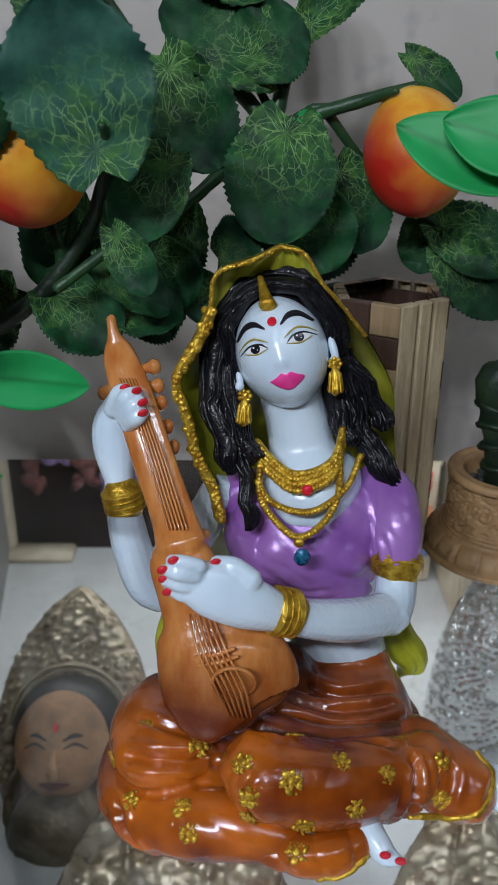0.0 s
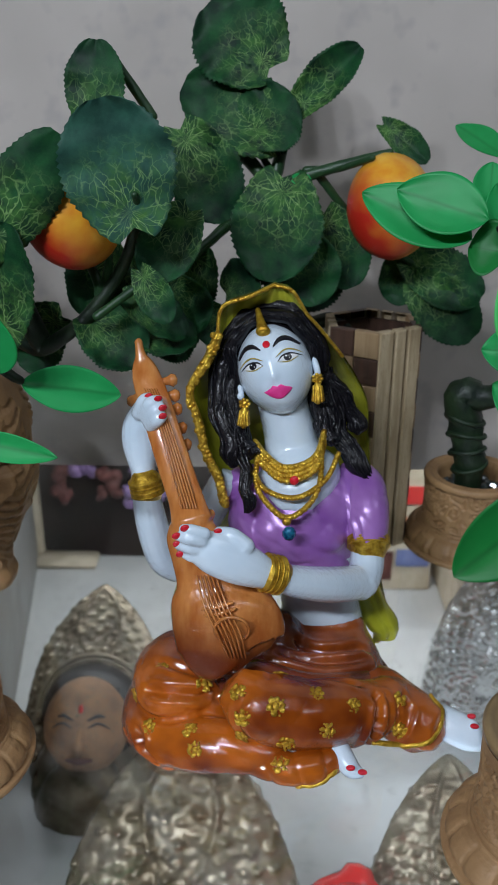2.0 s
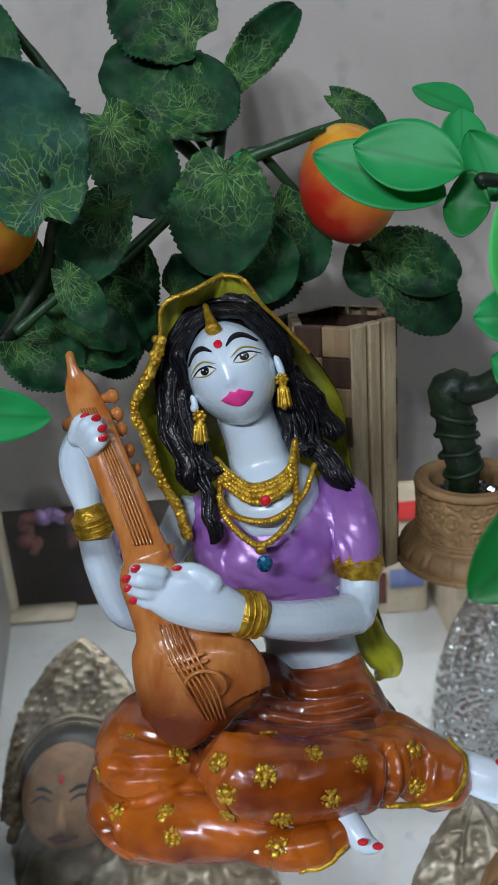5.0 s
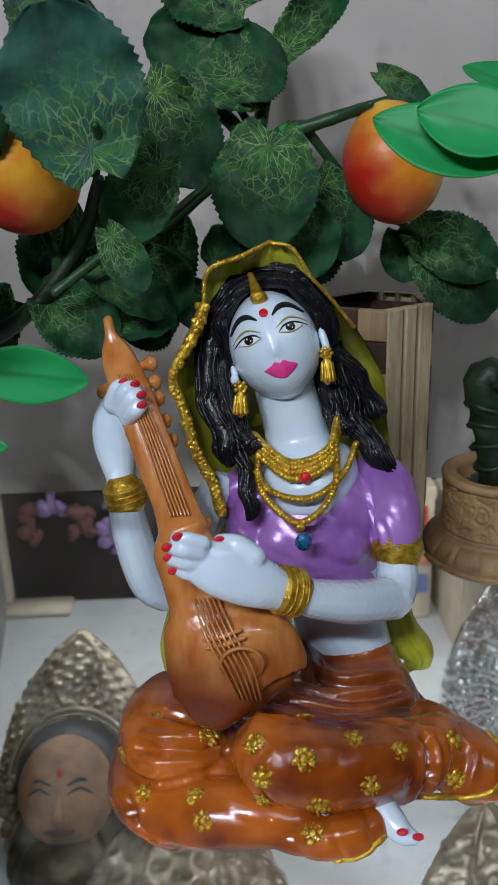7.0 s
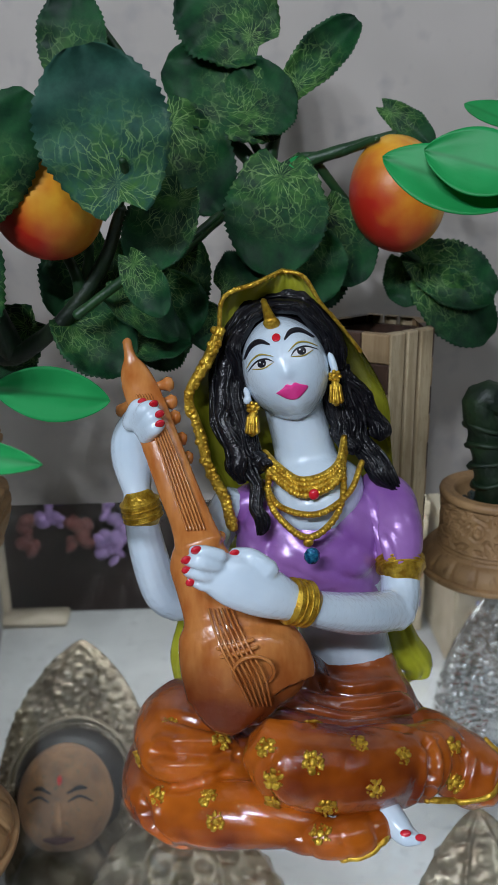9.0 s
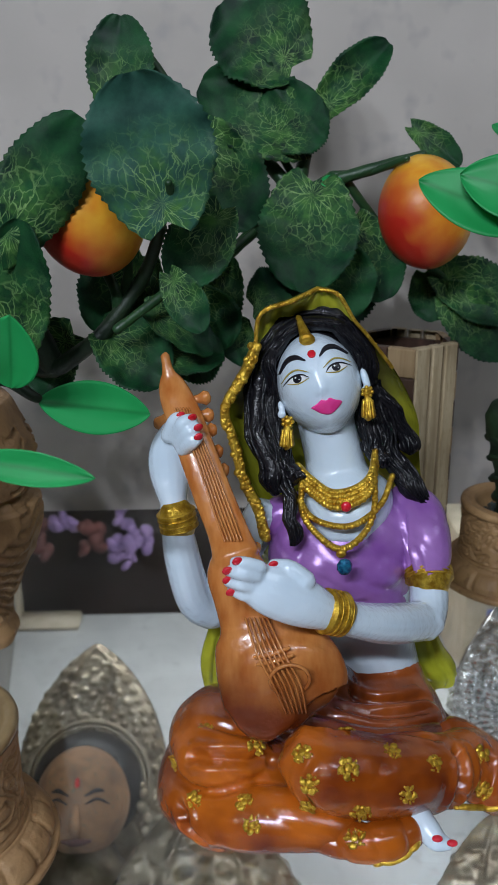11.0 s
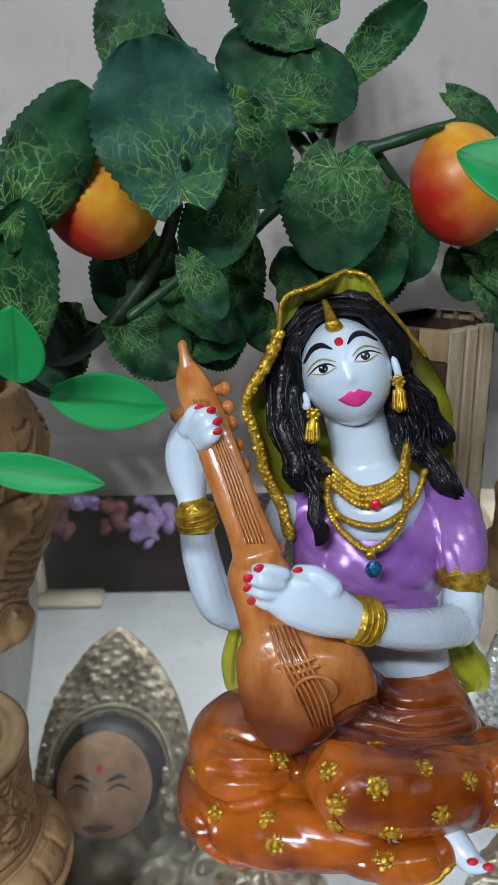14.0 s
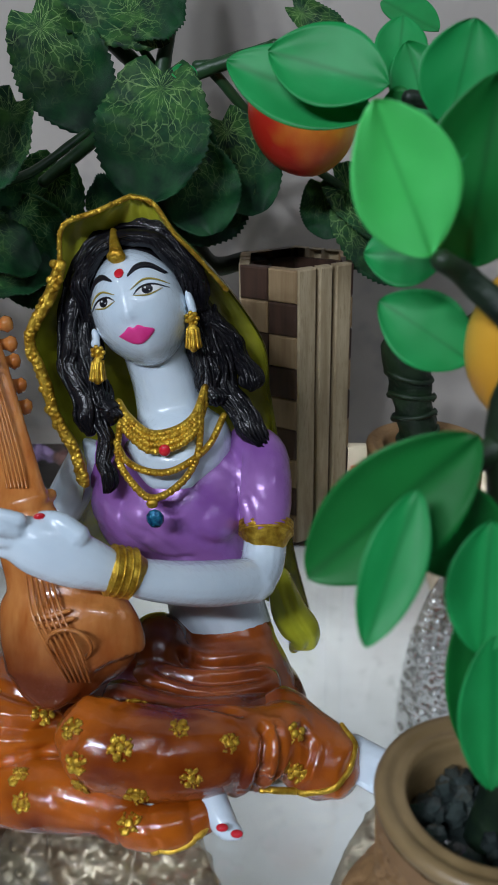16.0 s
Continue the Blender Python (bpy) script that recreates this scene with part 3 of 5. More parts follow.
# her right arm, raised to the neck of the sitar
bm = bmesh.new()
tube(bm, [(-0.0090, 0.2608, 0.0745), (-0.0200, 0.2550, 0.0561), (-0.0300, 0.2483, 0.0415)], [0.0072, 0.0070, 0.0066], 14, 16)
tube(bm, [(-0.0290, 0.2482, 0.0395), (-0.0350, 0.2455, 0.0466), (-0.0390, 0.2444, 0.0637), (-0.0410, 0.2452, 0.0787), (-0.0420, 0.2477, 0.0886)], [0.0062, 0.0068, 0.0066, 0.0056, 0.0048], 18, 16)
tube(bm, [(-0.0420, 0.2476, 0.0866), (-0.0430, 0.2501, 0.0955), (-0.0430, 0.2515, 0.1034), (-0.0400, 0.2519, 0.1104)], [0.0052, (0.0072, 0.0055), (0.0070, 0.0055), (0.0056, 0.0045)], 14, 16)
for a, b, c in (((-0.0430, 0.2488, 0.1095), (-0.0410, 0.2501, 0.1145), (-0.0390, 0.2521, 0.1154)), ((-0.0410, 0.2478, 0.1096), (-0.0380, 0.2471, 0.1146), (-0.0350, 0.2491, 0.1155)), ((-0.0390, 0.2467, 0.1077), (-0.0360, 0.2459, 0.1117), (-0.0340, 0.2470, 0.1136)), ((-0.0380, 0.2466, 0.1057), (-0.0350, 0.2448, 0.1088), (-0.0330, 0.2458, 0.1097))):
    a, b, c = Vector(a) + Vector((0.0004, -0.0020, 0.0008)), Vector(b) + Vector((0.0010, -0.0046, 0.0018)), Vector(c) + Vector((0.0010, -0.0046, 0.0018))
    tube(bm, [a, b, c], [0.0030, 0.0027, 0.0019], 10, 12)
fig.add(fused(bm, 0.0006, 2), SKIN)
for p in ((-0.0390, 0.2502, 0.1165), (-0.0350, 0.2472, 0.1166), (-0.0330, 0.2450, 0.1138), (-0.0330, 0.2439, 0.1108)):
    fig.add(ball(bmesh.new(), Vector(p) + Vector((0.0010, -0.0052, 0.0018)), (0.0018, 0.0009, 0.0015), (20, 0, 30), 12, 8), RED)

# feet
bm = bmesh.new()
tube(bm, [(0.0750, 0.2031, 0.0008), (0.0810, 0.1980, 0.0001), (0.0860, 0.1940, 0.0003), (0.0890, 0.1921, 0.0014)], [(0.007, 0.006), (0.0078, 0.005), (0.0080, 0.0042), (0.0072, 0.0030)], 14, 16)
tube(bm, [(0.0340, 0.1843, 0.0058), (0.0370, 0.1782, 0.0041), (0.0400, 0.1741, 0.0023), (0.0430, 0.1721, 0.0024)], [0.0045, 0.0042, 0.0035, 0.002], 12, 14)
fig.add(fused(bm, 0.0007, 2), SKIN)
for p in ((0.0860, 0.1926, 0.0114), (0.0870, 0.1905, 0.0085), (0.0390, 0.1703, 0.0065), (0.0430, 0.1683, 0.0066)):
    fig.add(ball(bmesh.new(), p, (0.0017, 0.0012, 0.0009), (0, 0, 0), 12, 8), RED)


def band(a, b, r, w):
    """A gold bangle round the line from a to b."""
    a, b = Vector(a), Vector(b)
    bm = bmesh.new()
    tube(bm, [a, a.lerp(b, 0.12), a.lerp(b, 0.5), a.lerp(b, 0.88), b], [r, r + w, r + w * 0.6, r + w, r], 22, 36, rough=0.012)
    for k in (0.10, 0.36, 0.64, 0.90):
        c, d = a.lerp(b, k), (b - a).normalized()
        x = d.orthogonal().normalized()
        y = d.cross(x)
        tube(bm, [c + (x * math.cos(q) + y * math.sin(q)) * (r + w * 0.85) for q in np.linspace(0, 2 * math.pi, 25)], [0.00035] * 25, 48, 6, caps=False, rough=0.1)
    return bm


fig.add(band((-0.0398, 0.2450, 0.0760), (-0.0411, 0.2455, 0.0832), 0.0060, 0.0009), GOLD)
fig.add(band((0.0135, 0.2060, 0.0630), (0.0070, 0.2035, 0.0660), 0.0062, 0.0010), GOLD)
fig.add(band((0.0500, 0.2432, 0.0588), (0.0500, 0.2400, 0.0559), 0.0081, 0.0005), GOLD)

# sitar: neck and gourd body
bm = bmesh.new()
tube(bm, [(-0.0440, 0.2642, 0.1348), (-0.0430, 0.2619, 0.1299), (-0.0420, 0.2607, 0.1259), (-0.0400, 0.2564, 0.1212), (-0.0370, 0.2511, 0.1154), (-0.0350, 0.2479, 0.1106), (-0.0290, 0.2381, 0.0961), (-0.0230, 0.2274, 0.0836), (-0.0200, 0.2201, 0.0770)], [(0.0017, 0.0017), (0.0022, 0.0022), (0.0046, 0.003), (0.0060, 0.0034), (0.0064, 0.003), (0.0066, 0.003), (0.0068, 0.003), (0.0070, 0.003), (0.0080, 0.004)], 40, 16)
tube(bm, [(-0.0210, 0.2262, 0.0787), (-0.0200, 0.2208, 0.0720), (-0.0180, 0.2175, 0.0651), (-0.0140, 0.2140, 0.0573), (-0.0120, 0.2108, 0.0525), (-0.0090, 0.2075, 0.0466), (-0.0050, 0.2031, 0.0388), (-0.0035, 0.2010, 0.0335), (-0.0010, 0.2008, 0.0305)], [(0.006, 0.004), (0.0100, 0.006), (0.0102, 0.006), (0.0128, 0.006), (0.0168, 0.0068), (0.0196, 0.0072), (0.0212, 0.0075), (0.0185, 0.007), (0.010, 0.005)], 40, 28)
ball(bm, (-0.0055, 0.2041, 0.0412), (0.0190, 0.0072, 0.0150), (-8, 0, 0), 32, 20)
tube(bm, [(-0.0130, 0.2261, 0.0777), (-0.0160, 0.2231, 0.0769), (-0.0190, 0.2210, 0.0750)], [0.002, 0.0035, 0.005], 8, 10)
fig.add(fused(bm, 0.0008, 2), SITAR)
for a, b in (((-0.0410, 0.2532, 0.1173), (-0.0460, 0.2560, 0.1122)), ((-0.0350, 0.2564, 0.1202), (-0.0300, 0.2564, 0.1212)), ((-0.0340, 0.2541, 0.1153), (-0.0290, 0.2551, 0.1152)), ((-0.0320, 0.2519, 0.1104), (-0.0280, 0.2529, 0.1103)), ((-0.0300, 0.2486, 0.1046), (-0.0260, 0.2495, 0.1035)), ((-0.0280, 0.2453, 0.0987), (-0.0240, 0.2462, 0.0977))):
    bm = bmesh.new()
    tube(bm, [a, Vector(a).lerp(Vector(b), 0.6), b], [0.0015, 0.0018, 0.0028], 8, 10)
    fig.add(bm, SITAR)
for k in range(6):
    d = (k - 2.5) * 0.82
    bm = bmesh.new()
    s = 0.0017 * d
    pts = [Vector(q) + Vector((s * w, -0.0003, 0)) for q, w in (((-0.0380, 0.2503, 0.1195), 0.7), ((-0.0310, 0.2396, 0.1060), 0.7), ((-0.0250, 0.2289, 0.0916), 0.8), ((-0.0210, 0.2204, 0.0830), 0.8))]
    tube(bm, pts, [0.00034] * 4, 16, 6)
    pts = [Vector(q) + Vector((s * w, -0.0002, 0)) for q, w in (((-0.0140, 0.2073, 0.0617), 1.0), ((-0.0100, 0.1989, 0.0541), 1.2), ((-0.0050, 0.1944, 0.0453), 1.2), ((-0.0020, 0.1939, 0.0353), 0.9))]
    tube(bm, pts, [0.00042] * 4, 16, 6)
    fig.add(bm, SITAR)
for a, b in (((-0.0150, 0.1998, 0.0520), (-0.0040, 0.1999, 0.0550)), ((-0.0140, 0.1986, 0.0501), (-0.0030, 0.1988, 0.0531))):
    bm = bmesh.new()
    tube(bm, [a, Vector(a).lerp(Vector(b), 0.5) + Vector((0, -0.0008, 0)), b], [0.0006, 0.0009, 0.0006], 8, 8)
    fig.add(bm, SITAR)
bm = bmesh.new()
c, ex, ez = Vector((-0.0040, 0.1954, 0.0463)), Vector((1, 0, 0)), Vector((0, -0.15, 0.98))
ring = [c + ex * 0.0062 * math.cos(a) + ez * 0.0062 * math.sin(a) for a in np.linspace(0, 2 * math.pi, 25)]
tube(bm, ring, [0.0006] * 25, 48, 6, caps=False)
fig.add(bm, SITAR)

# head: face, in a frame that leans with it
HEAD = Vector((0.0110, 0.2646, 0.1237))
TILT_HEAD = Matrix.Rotation(radians(-17), 3, "Y") @ Matrix.Rotation(radians(-20), 3, "X")
A, B, C = 0.0152, 0.0188, 0.0180


def narrow(v):
    w = v / B
    return 1 + 0.05 * max(0.0, -w) - 0.20 * max(0.0, -w) ** 2.2 - 0.06 * max(0.0, w) ** 2


def face_depth(u, v):
    q = 1 - (u / (A * narrow(v))) ** 2 - (v / B) ** 2
    d = C * math.sqrt(max(q, 0.0))
    d += 0.0014 * math.exp(-(u / 0.0019) ** 2) * math.exp(-((v + 0.0036) / 0.0021) ** 2)
    d += 0.0006 * math.exp(-(u / 0.0021) ** 2) * math.exp(-((v - 0.0005) / 0.0045) ** 2)
    d -= 0.0009 * math.exp(-((abs(u) - 0.0062) / 0.003) ** 2) * math.exp(-((v - 0.0030) / 0.0022) ** 2)
    d += 0.0007 * math.exp(-(u / 0.0032) ** 2) * math.exp(-((v + 0.0082) / 0.0016) ** 2)
    d += 0.0008 * math.exp(-(u / 0.0035) ** 2) * math.exp(-((v + 0.0145) / 0.0025) ** 2)
    return d


def on_face(u, v, lift=0.0):
    return HEAD + TILT_HEAD @ Vector((u, -face_depth(u, v) - lift, v))


bm = bmesh.new()
rows = []
for i in range(49):
    v = B * math.sin(math.pi * (i / 48 - 0.5))
    w = A * narrow(v) * math.sqrt(max(1e-6, 1 - (v / B) ** 2))
    row = [bm.verts.new(on_face(w * math.sin(math.pi * (j / 48 - 0.5)) * 0.9999, v)) for j in range(49)]
    row += [bm.verts.new(HEAD + TILT_HEAD @ Vector((w * math.cos(math.pi * j / 24), 0.8 * C * math.sqrt(max(0, 1 - (v / B) ** 2)) * math.sin(math.pi * j / 24), v))) for j in range(1, 24)]
    rows.append(row)
for a, b in zip(rows, rows[1:]):
    for k in range(len(a)):
        k2 = (k + 1) % len(a)
        bm.faces.new((a[k], a[k2], b[k2], b[k]))
fig.add(bm, SKIN)


def paint(outline, material, lift=0.00025):
    """A raised dab of paint on the face: a fan with a rounded edge."""
    bm = bmesh.new()
    pts = spline(outline + [outline[0]], 40)[:-1]
    mid = pts.mean(axis=0)
    rings = []
    for s, h in ((1.0, -0.0002), (0.97, lift * 0.8), (0.8, lift), (0.4, lift * 1.1)):
        rings.append([bm.verts.new(on_face(*(mid + (q - mid) * s), h)) for q in pts])
    c = bm.verts.new(on_face(*mid, lift * 1.1))
    for a, b in zip(rings, rings[1:]):
        for k in range(len(a)):
            k2 = (k + 1) % len(a)
            bm.faces.new((a[k], a[k2], b[k2], b[k]))
    for k in range(len(rings[-1])):
        bm.faces.new((rings[-1][k], rings[-1][(k + 1) % len(pts)], c))
    fig.add(bm, material)


def stroke(path, w, material, lift=0.0002):
    """A brush line on the face that tapers at both ends."""
    pts = spline(path, 18)
    bm = bmesh.new()
    rad = [max(0.12, math.sin(math.pi * (0.06 + 0.88 * k / 17)) ** 0.7) * w for k in range(18)]
    tube(bm, [on_face(*q, lift) for q in pts], rad, 24, 6)
    fig.add(bm, material)


MM = 0.001


def dab(rows, material, lift):
    paint([(u * MM, v * MM) for u, v in rows], material, lift)


def line(rows, w, material):
    stroke([(u * MM, v * MM) for u, v in rows], w, material)


for sgn in (-1, 1):
    e = sgn * 7.0
    dab([(e - 3.9, 2.2), (e - 1.6, 3.5), (e + 1.6, 3.6), (e + 3.9, 2.3), (e + 1.4, 1.1), (e - 1.4, 1.1)], EYEWHITE, 0.0001)
    dab([(e + 1.6 * math.cos(a), 2.5 + 1.45 * math.sin(a)) for a in np.linspace(0, 5.5, 8)], BLACK, 0.00022)
    # eye highlights painted as two white dots on each iris
    for du, dv, r in ((-0.5, 0.6, 0.33), (0.55, -0.35, 0.22)):
        dab([(e + du + r * math.cos(a), 2.5 + dv + r * math.sin(a)) for a in np.linspace(0, 5.5, 8)], EYEWHITE, 0.0004)
    line([(e - sgn * 3.9, 1.8), (e - sgn * 1.7, 3.5), (e + sgn * 1.7, 3.7), (e + sgn * 5.6, 1.8)], 0.00034, BLACK)
    line([(e - sgn * 4.1, 1.5), (e, 0.75), (e + sgn * 4.0, 1.9)], 0.00024, OLIVE_LINE)
    line([(e - sgn * 4.4, 3.4), (e - sgn * 0.6, 5.5), (e + sgn * 2.6, 5.0), (e + sgn * 5.8, 3.0)], 0.00032, OLIVE_LINE)
    for k in range(4):
        line([(sgn * 2.6, 7.6 + 0.12 * k), (sgn * 5.4, 9.5 + 0.32 * k), (sgn * 8.8, 9.2 + 0.36 * k), (sgn * (12.2 + 0.2 * k), 6.4 + 0.1 * k)], 0.00062 - 0.00006 * k, BLACK)
dab([(0.2 + 1.5 * math.cos(a), 9.3 + 1.5 * math.sin(a)) for a in np.linspace(0, 5.5, 8)], RED, 0.0006)
dab([(-5.6, -8.4), (-3.0, -7.7), (-1.2, -6.8), (0.2, -7.5), (1.7, -7.0), (3.2, -8.0), (5.6, -9.4), (3.0, -11.4), (0.4, -12.4), (-2.6, -11.3)], PINK, 0.0006)
line([(-4.6, -8.8), (-1.5, -9.1), (0.2, -9.6), (1.8, -9.3), (4.8, -9.4)], 0.00012, RED)
# ears
for c, r in (((-0.0028, 0.2580, 0.1165), (0.0012, 0.0014, 0.0026)), ((0.0272, 0.2600, 0.1261), (0.0014, 0.0018, 0.0048))):
    b = bmesh.new()
    ball(b, c, r, (-20, -17, 0), 20, 14)
    ball(b, Vector(c) + Vector((0, -0.0012, -r[2] * 0.75)), (0.0016, 0.0014, 0.0016), (0, 0, 0), 14, 10)
    fig.add(fused(b, 0.0004, 2), SKIN)


# hair
def head_at(u, v, n):
    return HEAD + TILT_HEAD @ Vector((u * MM, -n * MM, v * MM))


bm = bmesh.new()
ball(bm, head_at(0, 5.5, -9.0), (0.0190, 0.0185, 0.0215), (-20, -17, 0), 32, 20)
fig.add(bm, HAIR)
rng = random.Random(4)


def lock(path, radius, count, thin, tip=0.25):
    """A thick lock made of many strands."""
    rows = spline(path, 9)
    path = [Vector(q) + Vector((math.sin(1.9 * k + 700 * radius), 0, 0.4 * math.cos(2.3 * k))) * 0.0008 * min(1, k / 3) for k, q in enumerate(rows)]
    bm = bmesh.new()
    tube(bm, path, [radius * 0.9] + [radius] * (len(path) - 2) + [radius * tip], 20, 12, rough=0.25)
    for _ in range(count):
        a, q = rng.uniform(-0.3, math.pi + 0.3), rng.uniform(0.85, 1.02)
        off = Vector((math.cos(a), -math.sin(a) * 0.93, math.sin(a) * 0.37)) * radius * q
        jit = [Vector((rng.uniform(-1, 1), rng.uniform(-1, 1), 0)) * radius * 0.22 for _ in path]
        s = [1.0] * (len(path) - 1) + [tip]
        tube(bm, [Vector(p) + off * k + j for p, k, j in zip(path, s, jit)], [thin * 0.6] + [thin] * (len(path) - 2) + [thin * 0.4], 20, 6)
    fig.add(bm, HAIR)


for sgn in (-1, 1):
    lock([head_at(sgn * 1.4, 21.5, 5.5), head_at(sgn * 7.0, 19.4, 6.8), head_at(sgn * 13.4, 14.6, 5.2), head_at(sgn * 16.6, 6.0, 3.0), head_at(sgn * 17.0, -3, 0.5)], 0.0029, 30, 0.00055, 0.7)
    lock([head_at(sgn * 1.6, 24.5, 1.0), head_at(sgn * 8.4, 23.0, 2.0), head_at(sgn * 15.4, 17.0, 1.6), head_at(sgn * 18.4, 5.0, 0), head_at(sgn * 18.6, -5, -2)], 0.0038, 30, 0.00055, 0.7)
lock([(-0.0060, 0.2654, 0.1197), (-0.0070, 0.2619, 0.1099), (-0.0050, 0.2563, 0.0991), (-0.0020, 0.2529, 0.0923)], 0.0045, 28, 0.0006, 0.6)
lock([(0.0270, 0.2683, 0.1185), (0.0290, 0.2658, 0.1087), (0.0330, 0.2612, 0.0969)], 0.0040, 28, 0.0006, 0.5)
lock([(-0.0090, 0.2669, 0.1296), (-0.0110, 0.2633, 0.1178), (-0.0110, 0.2587, 0.1070), (-0.0070, 0.2541, 0.0963), (-0.0050, 0.2497, 0.0875)], 0.0042, 28, 0.0006, 0.5)
lock([(-0.0080, 0.2633, 0.1178), (-0.0050, 0.2565, 0.1031), (-0.0010, 0.2530, 0.0943), (0.0040, 0.2509, 0.0924)], 0.0036, 28, 0.0006, 0.3)
lock([(-0.0050, 0.2553, 0.1002), (-0.0010, 0.2487, 0.0875), (0.0000, 0.2432, 0.0788), (0.0010, 0.2398, 0.0710)], 0.0024, 8, 0.0007, 0.25)
lock([(0.0290, 0.2686, 0.1235), (0.0330, 0.2659, 0.1107), (0.0370, 0.2623, 0.0988), (0.0420, 0.2578, 0.0901), (0.0500, 0.2514, 0.0814)], 0.0044, 28, 0.0006, 0.25)
lock([(0.0310, 0.2684, 0.1205), (0.0370, 0.2671, 0.1136), (0.0430, 0.2655, 0.1037), (0.0460, 0.2622, 0.0968)], 0.0036, 28, 0.0006, 0.3)
lock([(0.0290, 0.2641, 0.1138), (0.0320, 0.2593, 0.1000), (0.0350, 0.2560, 0.0941)], 0.0034, 28, 0.0006, 0.3)
# hair ornament and earrings
fig.add(tube(bmesh.new(), [head_at(-0.2, 24.0, 6.0), head_at(0, 20.0, 9.5), head_at(0.1, 16.0, 12.0)], [0.0011, 0.0015, 0.0021], 12, 10, rough=0.15), GOLD)
fig.add(ball(bmesh.new(), head_at(0.2, 14.8, 13.2), (0.0029, 0.0014, 0.0022), (0, 0, 0), 14, 10), GOLD)
for top, low in (((-0.0011, 0.2515, 0.1134), (-0.0015, 0.2495, 0.1053)), ((0.0276, 0.2575, 0.1222), (0.0280, 0.2550, 0.1138))):
    b = bmesh.new()
    a, c = Vector(top), Vector(low)
    ball(b, a, (0.0015, 0.0012, 0.0015), (0, 0, 0), 12, 8)
    for k in range(7):
        q = 2 * math.pi * k / 7
        ball(b, a + Vector((math.cos(q) * 0.0017, -0.0002, math.sin(q) * 0.0017)), 0.0008, (0, 0, 0), 8, 6)
    tube(b, [a.lerp(c, 0.2), a.lerp(c, 0.38), a.lerp(c, 0.75), a.lerp(c, 0.95)], [0.0010, 0.0017, 0.0018, 0.0021], 14, 16, rough=0.1)
    for k in range(9):
        q = 2 * math.pi * k / 9
        side_of = Vector((math.cos(q), math.sin(q), 0))
        tube(b, [a.lerp(c, 0.36) + side_of * 0.0016, a.lerp(c, 0.75) + side_of * 0.0019, a.lerp(c, 0.97) + side_of * 0.0021], [0.0005, 0.0006, 0.0007], 8, 6)
    ball(b, c + Vector((0, 0, -0.0004)), 0.0013, (0, 0, 0), 10, 8)
    fig.add(b, GOLD)


# necklaces
def beads(path, radius, count, base):
    pts = spline(path, count)
    bm = bmesh.new()
    tube(bm, path, [base] * len(path), 40, 8)
    for k, p in enumerate(pts):
        ball(bm, Vector(p) + Vector((0, -base * 0.5, 0)), radius * (0.9 + 0.2 * (k % 2)), (0, 0, 0), 8, 6)
    fig.add(bm, GOLD)


collar = [(0.0030, 0.2550, 0.0942), (0.0070, 0.2489, 0.0915), (0.0140, 0.2447, 0.0877), (0.0220, 0.2447, 0.0887), (0.0280, 0.2469, 0.0926), (0.0310, 0.2543, 0.0992)]
for k, (dz, dy) in enumerate(((0.0014, 0.0008), (0.0, 0.0), (-0.0016, -0.0009), (-0.0032, -0.0016))):
    beads([Vector(p) + Vector((0, dy, dz)) for p in collar], 0.00095 + 0.0002 * (k == 3), 34, 0.0012)
beads([(0.0030, 0.2466, 0.0856), (0.0070, 0.2423, 0.0808), (0.0150, 0.2382, 0.0791), (0.0230, 0.2383, 0.0801), (0.0320, 0.2445, 0.0847), (0.0370, 0.2519, 0.0924)], 0.0009, 40, 0.0011)
beads([(0.0040, 0.2508, 0.0904), (0.0040, 0.2434, 0.0818), (0.0090, 0.2371, 0.0761), (0.0160, 0.2319, 0.0734), (0.0240, 0.2361, 0.0762), (0.0290, 0.2424, 0.0828), (0.0300, 0.2500, 0.0945)], 0.0011, 52, 0.0011)
fig.add(ball(bmesh.new(), (0.0190, 0.2415, 0.0849), (0.0019, 0.0013, 0.0020), (0, 0, 0), 12, 8), RED)
fig.add(ball(bmesh.new(), (0.0160, 0.2299, 0.0725), (0.0018, 0.0012, 0.0016), (0, 0, 0), 12, 8), GOLD)
fig.add(ball(bmesh.new(), (0.0170, 0.2277, 0.0686), (0.0028, 0.0016, 0.0032), (0, 0, 0), 8, 5), BLUE)

# veil: a shawl that hangs from the crown of the head down the back
left = [(0.0100, 0.2644, 0.1578), (0.0000, 0.2602, 0.1540), (-0.0100, 0.2600, 0.1500), (-0.0120, 0.2594, 0.1390), (-0.0160, 0.2579, 0.1291), (-0.0230, 0.2562, 0.1172), (-0.0200, 0.2546, 0.1052), (-0.0170, 0.2529, 0.0923), (-0.0120, 0.2514, 0.0814), (-0.0090, 0.2488, 0.0705), (-0.0180, 0.2602, 0.0409), (-0.0300, 0.2680, -0.0016)]
right = [(0.0100, 0.2644, 0.1578), (0.0170, 0.2623, 0.1559), (0.0230, 0.2628, 0.1469), (0.0300, 0.2644, 0.1388), (0.0380, 0.2669, 0.1286), (0.0450, 0.2703, 0.1174), (0.0500, 0.2717, 0.1063), (0.0510, 0.2710, 0.0934), (0.0530, 0.2723, 0.0793), (0.0560, 0.2731, 0.0572), (0.0600, 0.2715, 0.0262), (0.0680, 0.2679, -0.0046)]
bm = bmesh.new()
L, R = spline(left, 44), spline(right, 44)
grid = []
